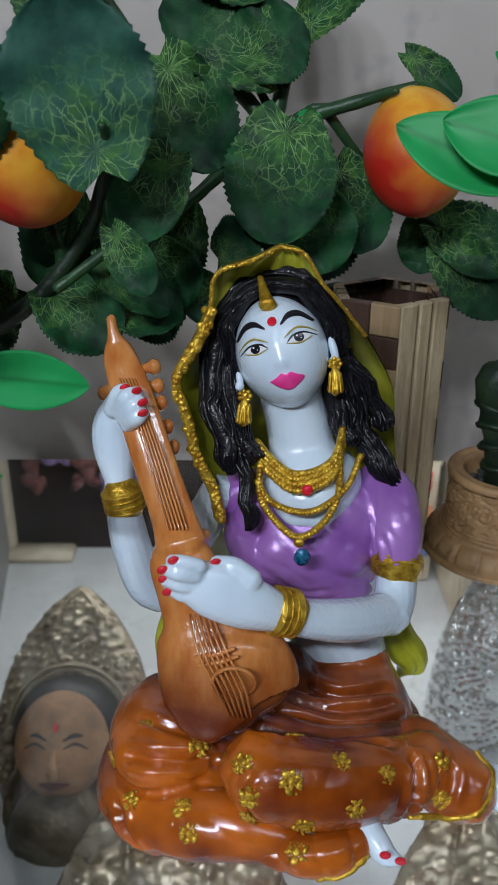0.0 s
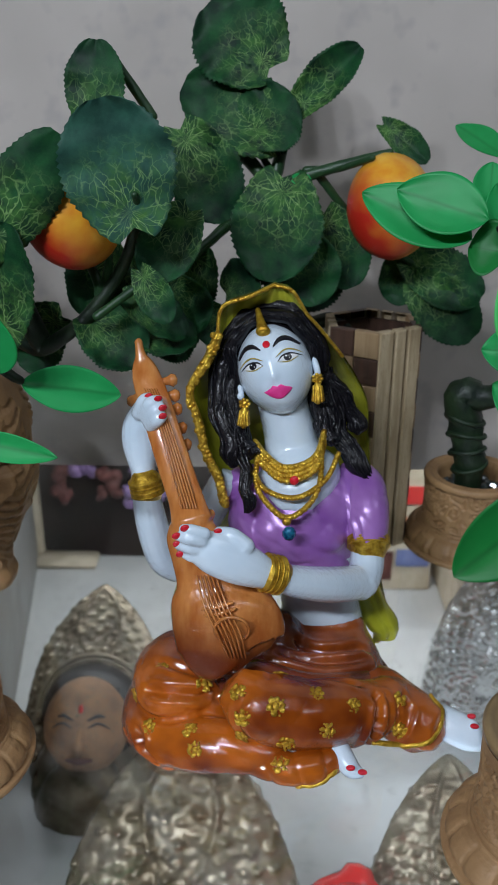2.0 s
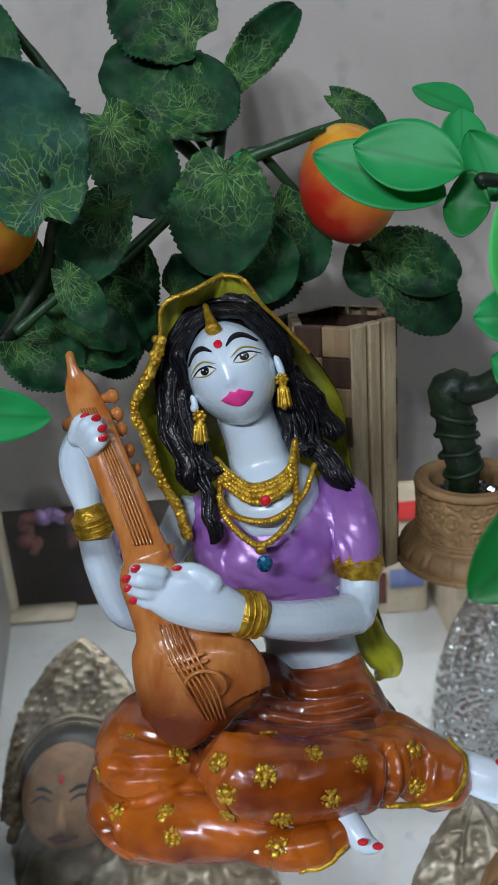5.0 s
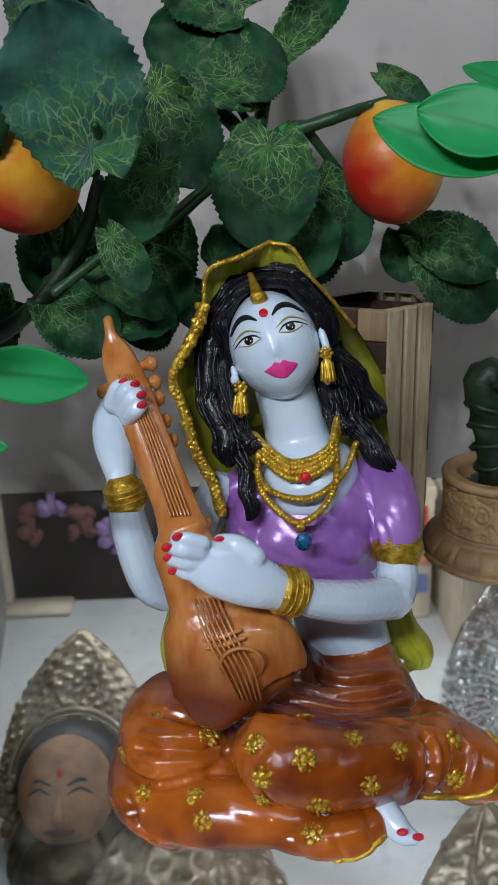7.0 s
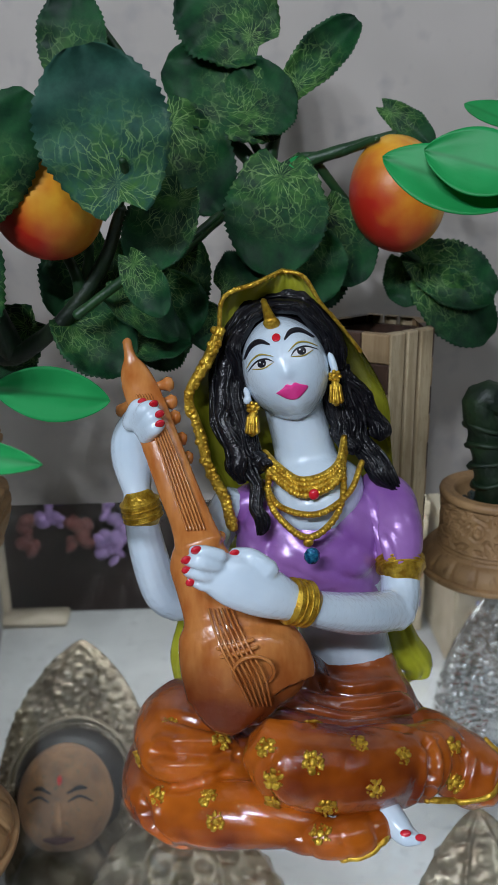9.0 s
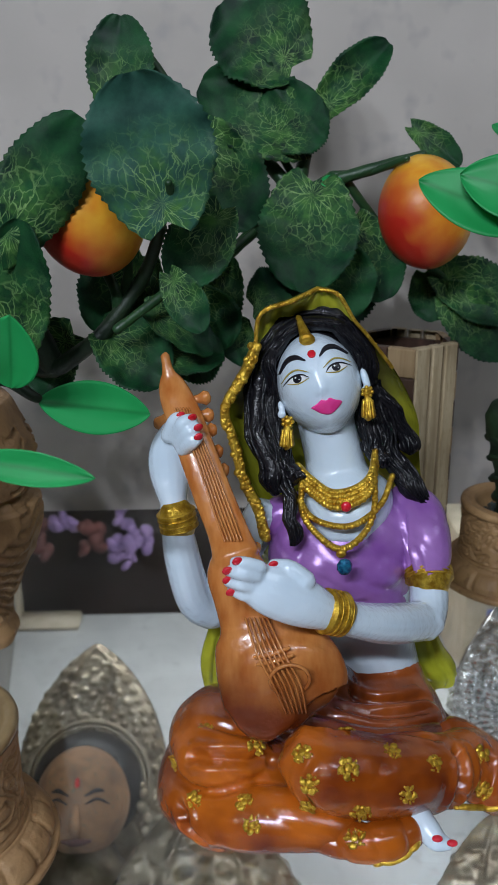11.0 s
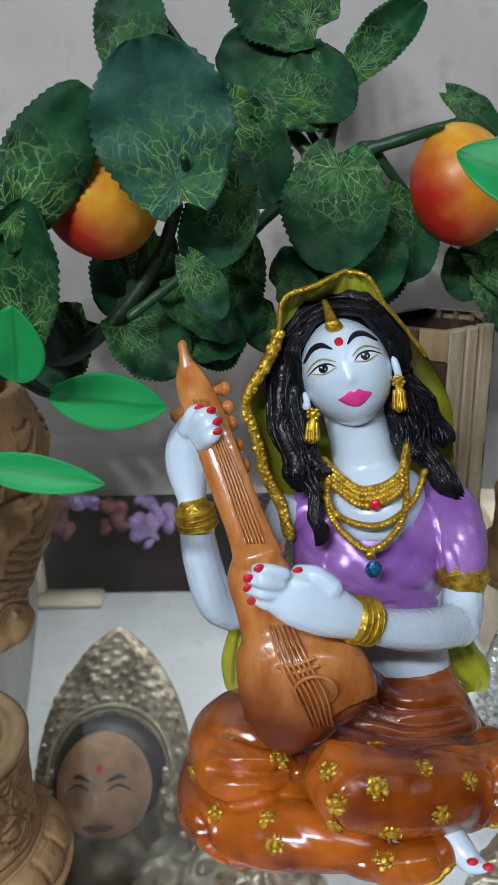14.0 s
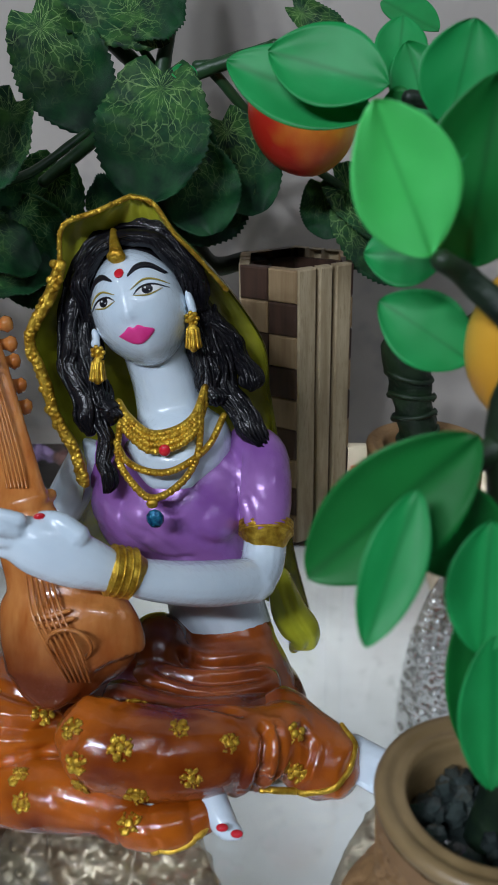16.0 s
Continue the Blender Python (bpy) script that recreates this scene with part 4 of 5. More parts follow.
for k in range(44):
    s = k / 43
    mid = (L[k] + R[k]) / 2
    back = Vector((mid[0], 0.284 + 0.008 * min(1.0, s * 2), mid[2] - 0.001))
    a, b = Vector(L[k]), Vector(R[k])
    row = []
    for j in range(33):
        q = math.pi * j / 32
        p = (a + b) / 2 + (a - b) / 2 * math.cos(q)
        p.y += (back.y - (a.y + b.y) / 2) * math.sin(q) ** 0.8 * min(1.0, 0.06 + s * 1.5)
        p.y += 0.0007 * math.sin(j * 1.3 + 5 * s)
        row.append(p)
    grid.append(row)
for lift, flip in ((0.0, False), (0.0014, True)):
    vs = [[bm.verts.new(p + Vector((0, lift, lift * 0.5))) for p in row] for row in grid]
    for a, b in zip(vs, vs[1:]):
        for j in range(32):
            bm.faces.new((a[j], a[j + 1], b[j + 1], b[j]))
fig.add(bm, VEIL)


def trim(path, n, r):
    bm = bmesh.new()
    tube(bm, path, [r] * len(path), 80, 8, rough=0.3)
    for k, p in enumerate(spline(path, n)):
        ball(bm, Vector(p) + Vector((rng.uniform(-1, 1), -0.6, rng.uniform(-1, 1))) * r * 0.7, r * rng.uniform(0.45, 0.75), (0, 0, 0), 7, 5)
    fig.add(bm, GOLD)


trim(left[:4], 60, 0.0008)
trim(left[3:10], 170, 0.0019)
trim(right[:5], 60, 0.0007)
# the shawl's lower corners
for path, r in (([(0.0535, 0.2640, 0.0260), (0.0575, 0.2610, 0.0120), (0.0625, 0.2590, 0.0030), (0.0590, 0.2590, -0.0060)], [(0.0040, 0.003), (0.0066, 0.005), (0.0066, 0.005), (0.002, 0.002)]), ([(-0.0280, 0.2620, 0.0250), (-0.0305, 0.2600, 0.0120), (-0.0305, 0.2590, 0.0010)], [(0.003, 0.003), (0.004, 0.004), (0.003, 0.003)])):
    piece = fused(tube(bmesh.new(), path, r, 16, 16), 0.0007, 3)
    crease(piece, [Vector(q) + Vector((0.002, -0.004, 0)) for q in path], 0.0010, 0.0010)
    fig.add(piece, VEIL)


# gold rosettes pressed into the cloth
CLOTH = BVHTree.FromBMesh(fig.bm)


def rosette(p, r):
    p, n, _, _ = CLOTH.find_nearest(Vector(p))
    if n.dot(FRONT) < 0:
        n = -n
    s = n.orthogonal().normalized()
    t = n.cross(s)
    face = Matrix((s, t, n)).transposed().to_euler()
    tilt = [math.degrees(q) for q in face]
    bm = bmesh.new()
    ball(bm, p, (r * 0.40, r * 0.40, r * 0.20), tilt, 9, 6)
    for k in range(8):
        if rng.random() < 0.22:
            continue
        a = 2 * math.pi * k / 8 + rng.uniform(-0.35, 0.35)
        q = r * rng.uniform(0.60, 0.78)
        ball(bm, p + (s * math.cos(a) + t * math.sin(a)) * q, (r * rng.uniform(0.25, 0.42), r * rng.uniform(0.22, 0.38), r * rng.uniform(0.10, 0.22)), tilt, 8, 5)
    for k in range(22):
        a = rng.uniform(0, 6.28)
        ball(bm, p + (s * math.cos(a) + t * math.sin(a)) * r * rng.uniform(0.3, 1.05), (r * 0.14, r * 0.14, r * 0.16), tilt, 6, 4)
    fig.add(bm, GOLD)


def on_cloth(pts):
    out = []
    for p in spline(pts, 24):
        q, n, _, _ = CLOTH.find_nearest(Vector(p))
        out.append(q)
    return out


ROSETTES = [(-0.0360, 0.1866, 0.0107), (-0.0210, 0.1800, 0.0200), (-0.0170, 0.1754, 0.0083), (-0.0310, 0.2068, 0.0146), (-0.0150, 0.1971, 0.0201), (-0.0010, 0.1713, 0.0255), (0.0130, 0.1736, 0.0314), (0.0310, 0.1750, 0.0183), (0.0410, 0.1842, 0.0228), (0.0270, 0.1844, 0.0268), (0.0160, 0.1737, 0.0143), (-0.0010, 0.1747, 0.0133), (0.0130, 0.1686, 0.0116), (0.0140, 0.1957, 0.0312), (-0.0030, 0.1788, 0.0351), (0.0590, 0.1884, 0.0066), (0.0590, 0.1939, 0.0173), (-0.0450, 0.1996, 0.0110)]
for p in ROSETTES:
    rosette(p, 0.0033 * rng.uniform(0.85, 1.08))
# gilt hems
hem_line = on_cloth([(0.0490, 0.1862, 0.0037), (0.0550, 0.1840, -0.0002), (0.0660, 0.1861, 0.0017), (0.0740, 0.1903, 0.0055), (0.0780, 0.1986, 0.0100), (0.0760, 0.2067, 0.0136)])
fig.add(tube(bmesh.new(), hem_line, [0.0010] * 24, 48, 8, rough=0.35), GOLD)
hem_line = on_cloth([(0.0200, 0.1700, -0.0005), (0.0240, 0.1700, -0.0005), (0.0290, 0.1710, 0.0005), (0.0330, 0.1741, 0.0023)])
fig.add(tube(bmesh.new(), hem_line, [0.0011] * 24, 48, 8, rough=0.35), GOLD)
fig.finish("figurine", "glossy painted resin figurine of a seated sitar player in orange skirt", "figurine")


# ---- plants and pots ----
def leaf_mesh(base, tip, width, kind, bend=0.0, cup=0.15, normal=FRONT, seed=0):
    """A leaf blade of two faces; UV x across, y from stalk to tip."""
    b, t = Vector(base), Vector(tip)
    ax = t - b
    ln = ax.length
    ax.normalize()
    n = Vector(normal) - ax * ax.dot(Vector(normal))
    if n.length < 0.05:
        n = ax.orthogonal()
    n.normalize()
    s = ax.cross(n)
    nu, nv = 17, 37
    bm = bmesh.new()
    lay = bm.loops.layers.uv.new("uv")
    sides = []
    for lift in (0.0, -0.0005):
        rows = []
        for i in range(nv):
            v = i / (nv - 1)
            if kind == "round":
                prof = max(0.02, math.sin(math.pi * min(1, 0.035 + 0.95 * v)) ** 0.50)
            else:
                prof = max(0.012, math.sin(math.pi * v ** 0.95) ** 0.68)
            row = []
            for j in range(nu):
                u = 2 * j / (nu - 1) - 1
                edge = 1.0
                if kind == "round" and abs(u) > 0.95:
                    edge = 1 + (0.035 if i % 2 else -0.025)
                w = u * prof * edge * width / 2
                vv = v
                if kind == "round":
                    vv = v - 0.10 * (1 - min(1, v * 4)) * abs(u)
                h = cup * width * (u * u * prof) + bend * ln * vv * vv + 0.05 * width * noise.noise(Vector((u * 1.5 + seed, v * 2.0, seed * 3.1)))
                if kind == "round":
                    h += 0.03 * width * abs(u) * math.sin(v * 19 + seed)
                p = b + ax * (vv * ln) + s * w + n * (h + lift)
                row.append((bm.verts.new(p), (u * prof * 0.5 * width / ln, v)))
            rows.append(row)
        sides.append(rows)
    for rows in sides:
        for a, c in zip(rows, rows[1:]):
            for j in range(nu - 1):
                q = (a[j], a[j + 1], c[j + 1], c[j])
                f = bm.faces.new([x[0] for x in q])
                for lp, x in zip(f.loops, q):
                    lp[lay].uv = x[1]
    top, low = sides
    for i in range(nv - 1):
        for j in (0, nu - 1):
            q = (top[i][j], top[i + 1][j], low[i + 1][j], low[i][j])
            f = bm.faces.new([x[0] for x in q])
            for lp, x in zip(f.loops, q):
                lp[lay].uv = x[1]
    return bm


def leaf(parent, base, tip, width, kind="round", material=None, seed=0, **more):
    return part("leaf", leaf_mesh(base, tip, width, kind, seed=seed, **more), material or (FABRIC if kind == "round" else PLASTIC), parent)


def stem(parent, pts, radii, material=STEM, name="stem", rough=0.15):
    return part(name, tube(bmesh.new(), pts, radii, 28, 10, rough=rough), material, parent)


BLUSH = Vector((-0.72, -0.12, -0.68))


def fruit(parent, c, r, axis=(0.2, 0.1, -1.0), material=None):
    """A mango-like fruit, broad at the stalk, with a soft crease."""
    bm = bmesh.new()
    lay = bm.loops.layers.uv.new("uv")
    z = Vector(axis).normalized()
    x = z.orthogonal().normalized()
    y = z.cross(x)
    rows = []
    for i in range(25):
        th = math.pi * i / 24
        row = []
        for k in range(32):
            a = 2 * math.pi * k / 32
            q = r * (1 + 0.05 * math.cos(a * 2 + 0.6) * math.sin(th) - 0.07 * math.cos(th) * (1 - math.cos(th)) + 0.02 * noise.noise(Vector((math.cos(a), math.sin(a), th))))
            row.append((bm.verts.new(Vector(c) + x * q * math.sin(th) * math.cos(a) + y * q * math.sin(th) * math.sin(a) - z * q * 1.08 * math.cos(th)), (k / 32, 0.5 + 0.5 * (x * math.sin(th) * math.cos(a) + y * math.sin(th) * math.sin(a) - z * math.cos(th)).dot(BLUSH))))
        rows.append(row)
    for a, b in zip(rows, rows[1:]):
        for k in range(32):
            q = (a[k], a[(k + 1) % 32], b[(k + 1) % 32], b[k])
            f = bm.faces.new([v[0] for v in q])
            for lp, v in zip(f.loops, q):
                lp[lay].uv = v[1]
    bmesh.ops.remove_doubles(bm, verts=bm.verts, dist=1e-6)
    return part("fruit", bm, material or FRUIT, parent)


def carve(a, z, r):
    """Petals at the foot, pierced-looking scrolls round the belly."""
    if z < 0.012:
        petal = abs(math.sin(a * 9)) ** 0.5
        return (0.0010 * petal - 0.0007 * (abs(math.sin(a * 9)) < 0.16)) * (z > 0.0042)
    w = noise.noise(Vector((math.cos(a) * 4.0, math.sin(a) * 4.0, z * 150)))
    band = 0.0163 < z < 0.0405
    return -0.0011 * (math.sin(17 * w) > 0.30) * band - 0.0008 * (0.0145 < z < 0.0155) + 0.0002 * w


def small_pot(parent, c, s=1.0, lip=None, tall=0.0):
    """A turned and carved wooden pot with a flared foot, on the glass."""
    foot = [(0.0325, 0.0), (0.0338, 0.0012), (0.0338, 0.0030), (0.0318, 0.0040), (0.0312, 0.0070), (0.0288, 0.0105), (0.0268, 0.0118), (0.0258, 0.013)]
    part("foot", lathe(bmesh.new(), [(r * s, z * s) for r, z in foot], c, 220, carve, 48), WOOD_CARVED, parent, "carved wooden foot ring")
    body = [(0.0252, 0.0131), (0.0248, 0.015), (0.0243, 0.019), (0.0242, 0.024), (0.0243, 0.030), (0.0246, 0.0345), (0.0248, 0.0368)]
    part("body", lathe(bmesh.new(), [(r * s, z * s + tall * (z - 0.0131) / 0.0237) for r, z in body], c, 220, carve, 64, False), WOOD_CARVED, parent)
    rim = [(0.0240, 0.0368), (0.0250, 0.0374), (0.0252, 0.0390), (0.0248, 0.0402), (0.0236, 0.0408), (0.0222, 0.0406), (0.0214, 0.0398), (0.0202, 0.0396), (0.0192, 0.0402), (0.0182, 0.0398), (0.0177, 0.0375), (0.0174, 0.026)]
    part("rim", lathe(bmesh.new(), [(r * s, z * s + tall) for r, z in rim], c, 64, None, 0, False, False), lip or WOOD_RIM, parent, "smooth turned wooden rim")
    part("soil", lathe(bmesh.new(), [(0.0172 * s, 0.024 * s + tall), (0.0172 * s, 0.027 * s + tall)], c, 32), PEBBLE, parent, "dark filling")
    bm = bmesh.new()
    g = random.Random(int(c[0] * 1000))
    for _ in range(46):
        a, q = g.uniform(0, 6.28), 0.0150 * s * math.sqrt(g.random())
        ball(bm, (c[0] + q * math.cos(a), c[1] + q * math.sin(a), c[2] + tall + s * 0.029 + g.uniform(0, 0.003)), (g.uniform(0.002, 0.004), g.uniform(0.002, 0.004), g.uniform(0.0015, 0.003)), (g.uniform(0, 90), g.uniform(0, 90), 0), 6, 4)
    tagged(part("gravel", bm, PEBBLE, parent, smooth=False), "dark glossy pebbles", kind="stuff")


# carved vase with a fabric-leaved fruit plant
V = (-0.138, 0.300, 0.0)
plant = thing("fruit_plant", V, "artificial fruit plant with dark fabric leaves in a carved wooden vase", "plant", "artificial plants")


def scrolls(a, z, r):
    w = noise.noise(Vector((math.cos(a) * 2.4, math.sin(a) * 2.4, z * 42)))
    wave = math.sin(z * 1150 + 5.0 * math.sin(a * 4 + z * 60) + 6 * w)
    ridge = -0.0013 * (wave > 0.45) * (w > -0.10)
    knob = 0.0022 * max(0.0, noise.noise(Vector((math.cos(a) * 6, math.sin(a) * 6, z * 130 + 7)))) * (w <= -0.05)
    return (ridge + knob) * (0.012 < z < 0.1) + 0.0018 * w - 0.0022 * (0.066 < z < 0.072)


part("vase", lathe(bmesh.new(), [(0.020, 0.0), (0.021, 0.004), (0.019, 0.010), (0.021, 0.020), (0.026, 0.030), (0.031, 0.040), (0.0345, 0.050), (0.0355, 0.058), (0.035, 0.066), (0.0335, 0.070), (0.0345, 0.076), (0.036, 0.084), (0.035, 0.092), (0.032, 0.100), (0.029, 0.108), (0.027, 0.110), (0.024, 0.109), (0.022, 0.095)], V, 280, scrolls, 170), WOOD_CARVED, plant, "carved wooden vase with scrolled relief")
stem(plant, [V, (-0.128, 0.296, 0.115), (-0.1040, 0.2918, 0.1273), (-0.0890, 0.2817, 0.1258), (-0.0750, 0.2791, 0.1340), (-0.0650, 0.2796, 0.1430), (-0.0520, 0.2805, 0.1600), (-0.0440, 0.2715, 0.1785)], [0.0036, 0.0036, 0.0036, 0.0034, 0.0032, 0.003, 0.0026, 0.002], BARK, "trunk")
stem(plant, [(-0.0880, 0.2828, 0.1268), (-0.0930, 0.2797, 0.1450), (-0.0960, 0.2766, 0.1622), (-0.0950, 0.2715, 0.1785)], [0.005, 0.0042, 0.003, 0.002], BARK, "branch")
stem(plant, [(-0.0610, 0.2819, 0.1479), (-0.0620, 0.2802, 0.1550), (-0.0650, 0.2826, 0.1609)], [0.003, 0.0022, 0.0018])
stem(plant, [(-0.0590, 0.2821, 0.1519), (-0.0580, 0.2825, 0.1589), (-0.0570, 0.2828, 0.1658)], [0.003, 0.002, 0.0015])
stem(plant, [(-0.0610, 0.2676, 0.1436), (-0.0390, 0.2784, 0.1581), (-0.0270, 0.2936, 0.1623), (-0.0110, 0.3093, 0.1735)], [0.0018, 0.0017, 0.0016, 0.0014])
stem(plant, [(-0.0430, 0.2566, 0.1812), (-0.0390, 0.2460, 0.1888), (-0.0390, 0.2392, 0.1942)], [0.0018, 0.0016, 0.0012])
stem(plant, [(-0.0360, 0.2740, 0.2180), (-0.0450, 0.2744, 0.2310), (-0.0510, 0.2729, 0.2400)], [0.0018, 0.0018, 0.0014])
fruit(plant, (-0.0690, 0.2717, 0.1855), 0.0193, (0.25, -0.1, -1))
leaf(plant, (-0.0400, 0.2417, 0.1825), (-0.0490, 0.2379, 0.2250), 0.0400, seed=1, cup=0.04, bend=0.02, material=FABRIC_SHEEN)
leaf(plant, (-0.0540, 0.2563, 0.2133), (-0.0535, 0.2631, 0.2435), 0.021, seed=2, cup=0.2)
leaf(plant, (-0.0940, 0.2452, 0.1738), (-0.0660, 0.2473, 0.2138), 0.026, seed=3, cup=-0.12, normal=(0.25, -0.9, 0.3))
leaf(plant, (-0.0960, 0.2573, 0.1371), (-0.0860, 0.2447, 0.1829), 0.026, seed=4)
leaf(plant, (-0.0230, 0.2718, 0.1844), (-0.0390, 0.2644, 0.1588), 0.024, seed=5)
leaf(plant, (-0.0680, 0.2795, 0.1410), (-0.0450, 0.2785, 0.1220), 0.030, seed=6, normal=(0, -0.7, 0.7))
leaf(plant, (-0.0510, 0.2799, 0.1480), (-0.0270, 0.2870, 0.1316), 0.022, seed=7, normal=(0, -0.6, 0.8))
leaf(plant, (-0.0410, 0.2577, 0.1642), (-0.0300, 0.2537, 0.1453), 0.014, seed=8)
leaf(plant, (-0.0510, 0.2890, 0.1315), (-0.0230, 0.2919, 0.1283), 0.026, seed=9, normal=(0, -0.6, 0.8))
leaf(plant, (-0.0350, 0.2981, 0.1510), (-0.0230, 0.2969, 0.1291), 0.026, seed=10)

# hexagonal mosaic pot with a fabric-leaved fruit plant
hexplant = thing("fruit_plant", (0.0607, 0.3555, 0.0), "artificial fruit plant with fabric leaves in a hexagonal mosaic pot", "plant", "artificial plants")
HC, HR, HT = Vector((0.0607, 0.3555, 0)), 0.0262, 0.121
TURN_HEX = radians(-89.4)


def hex_corner(k, z, grow=0.0):
    a = TURN_HEX + k * math.pi / 3
    return HC + Vector((math.cos(a) * (HR + grow), math.sin(a) * (HR + grow), z))


bm = bmesh.new()
rings = [[bm.verts.new(hex_corner(k, z, g)) for k in range(6)] for z, g in ((0, -0.003), (HT - 0.004, -0.003), (HT - 0.004, -0.006), (0.085, -0.006))]
for a, b in zip(rings, rings[1:]):
    for k in range(6):
        bm.faces.new((a[k], a[(k + 1) % 6], b[(k + 1) % 6], b[k]))
bm.faces.new(rings[0])
bm.faces.new(rings[-1])
pot = part("pot", bm, WOOD_DARK, hexplant, "dark wooden hexagonal pot", smooth=False)


def hex_piece(name, face, u0, u1, z0, z1, material):
    a, b = hex_corner(face, 0), hex_corner(face + 1, 0)
    d = (b - a)
    n = Vector((d.y, -d.x, 0)).normalized()
    p, q = a + d * u0, a + d * u1
    bm = bmesh.new()
    vs = []
    for o, sh in ((-0.004, 0.0), (-0.0002, 0.0), (0.0003, 0.0006)):
        e = d.normalized() * sh
        vs.append([bm.verts.new(w + n * o + Vector((0, 0, z))) for w, z in ((p + e, z0 + sh), (q - e, z0 + sh), (q - e, z1 - sh), (p + e, z1 - sh))])
    for a2, b2 in zip(vs, vs[1:]):
        for k in range(4):
            bm.faces.new((a2[k], a2[(k + 1) % 4], b2[(k + 1) % 4], b2[k]))
    bm.faces.new(vs[-1])
    return part(name, bm, material, pot, smooth=False)


for face in range(6):
    if face % 2 == 0:
        for u0, u1 in ((0.02, 0.34), (0.40, 0.63), (0.70, 0.98)):
            hex_piece("slat", face, u0, u1, 0.0, HT, WOOD_LIGHT)
    else:
        for i in range(2):
            for j in range(9):
                hex_piece("mosaic_tile", face, i / 2 + 0.006, (i + 1) / 2 - 0.006, j * HT / 9 + 0.0002, (j + 1) * HT / 9 - 0.0002, WOOD_MID if (i + j) % 2 else WOOD_DARK)

stem(hexplant, [(0.0607, 0.3555, 0.085), (0.045, 0.372, 0.115), (0.0210, 0.3665, 0.1194), (0.0080, 0.3449, 0.1856)], [0.004, 0.004, 0.004, 0.003], BARK, "trunk")
stem(hexplant, [(0.0080, 0.3449, 0.1856), (-0.0020, 0.3486, 0.1974), (-0.0130, 0.3529, 0.2042), (-0.0260, 0.3561, 0.2081)], [0.0035, 0.003, 0.0026, 0.002])
stem(hexplant, [(0.0090, 0.3449, 0.1856), (0.0130, 0.3488, 0.2014), (0.0160, 0.3494, 0.2134), (0.0190, 0.3477, 0.2195)], [0.003, 0.0028, 0.0024, 0.002])
stem(hexplant, [(0.0080, 0.3449, 0.1856), (0.0290, 0.3423, 0.1928), (0.0470, 0.3406, 0.1979), (0.0620, 0.3408, 0.2019)], [0.003, 0.0026, 0.0024, 0.0018])
stem(hexplant, [(0.0110, 0.3480, 0.1865), (0.0060, 0.3485, 0.1964), (0.0000, 0.3470, 0.2055)], [0.002, 0.0018, 0.0014])
stem(hexplant, [(0.0080, 0.3449, 0.1856), (-0.0120, 0.3291, 0.1704), (-0.0280, 0.3084, 0.1575)], [0.003, 0.0026, 0.002])
stem(hexplant, [(0.0240, 0.3434, 0.1937), (0.0390, 0.3414, 0.1948), (0.0530, 0.3307, 0.2004)], [0.002, 0.0018, 0.0014])
fruit(hexplant, (0.0630, 0.3376, 0.1800), 0.0206, (0.15, -0.15, -1))
leaf(hexplant, (0.0070, 0.3486, 0.2365), (-0.0210, 0.3519, 0.2614), 0.046, seed=21, cup=0.1)
leaf(hexplant, (0.0130, 0.3441, 0.2087), (-0.0310, 0.3423, 0.2298), 0.040, seed=22, cup=0.08)
leaf(hexplant, (-0.0020, 0.3421, 0.2088), (0.0180, 0.3430, 0.2248), 0.034, seed=36, cup=0.08)
leaf(hexplant, (0.0190, 0.3477, 0.2185), (0.0470, 0.3491, 0.2455), 0.019, seed=23, cup=0.35)
leaf(hexplant, (-0.0320, 0.3333, 0.2113), (-0.0110, 0.3273, 0.1735), 0.034, seed=24, cup=0.12)
leaf(hexplant, (0.0140, 0.3252, 0.1917), (0.0080, 0.3031, 0.1508), 0.040, seed=25, cup=0.12)
leaf(hexplant, (0.0330, 0.3414, 0.1748), (0.0470, 0.3327, 0.1422), 0.030, seed=27)
leaf(hexplant, (0.0210, 0.3269, 0.1665), (0.0300, 0.3194, 0.1369), 0.030, seed=28)
leaf(hexplant, (0.0600, 0.3564, 0.2131), (0.0820, 0.3556, 0.1971), 0.014, seed=29)
leaf(hexplant, (0.0180, 0.3242, 0.1917), (0.0260, 0.3242, 0.1907), 0.006, seed=30, material=PLASTIC)
leaf(hexplant, (-0.0110, 0.3077, 0.1445), (0.0040, 0.3080, 0.1495), 0.026, seed=31)
leaf(hexplant, (-0.0110, 0.3072, 0.1345), (-0.0230, 0.3018, 0.1258), 0.026, seed=32)
leaf(hexplant, (0.0770, 0.3631, 0.1496), (0.1140, 0.3571, 0.1319), 0.030, seed=33)
leaf(hexplant, (0.0810, 0.3596, 0.1398), (0.1110, 0.3512, 0.1132), 0.032, seed=34)
leaf(hexplant, (0.0710, 0.3641, 0.1496), (0.0760, 0.3589, 0.1278), 0.022, seed=35)
stem(hexplant, [(0.0290, 0.3453, 0.1926), (0.0520, 0.3540, 0.1671), (0.0800, 0.3630, 0.1476)], [0.002, 0.002, 0.0015])

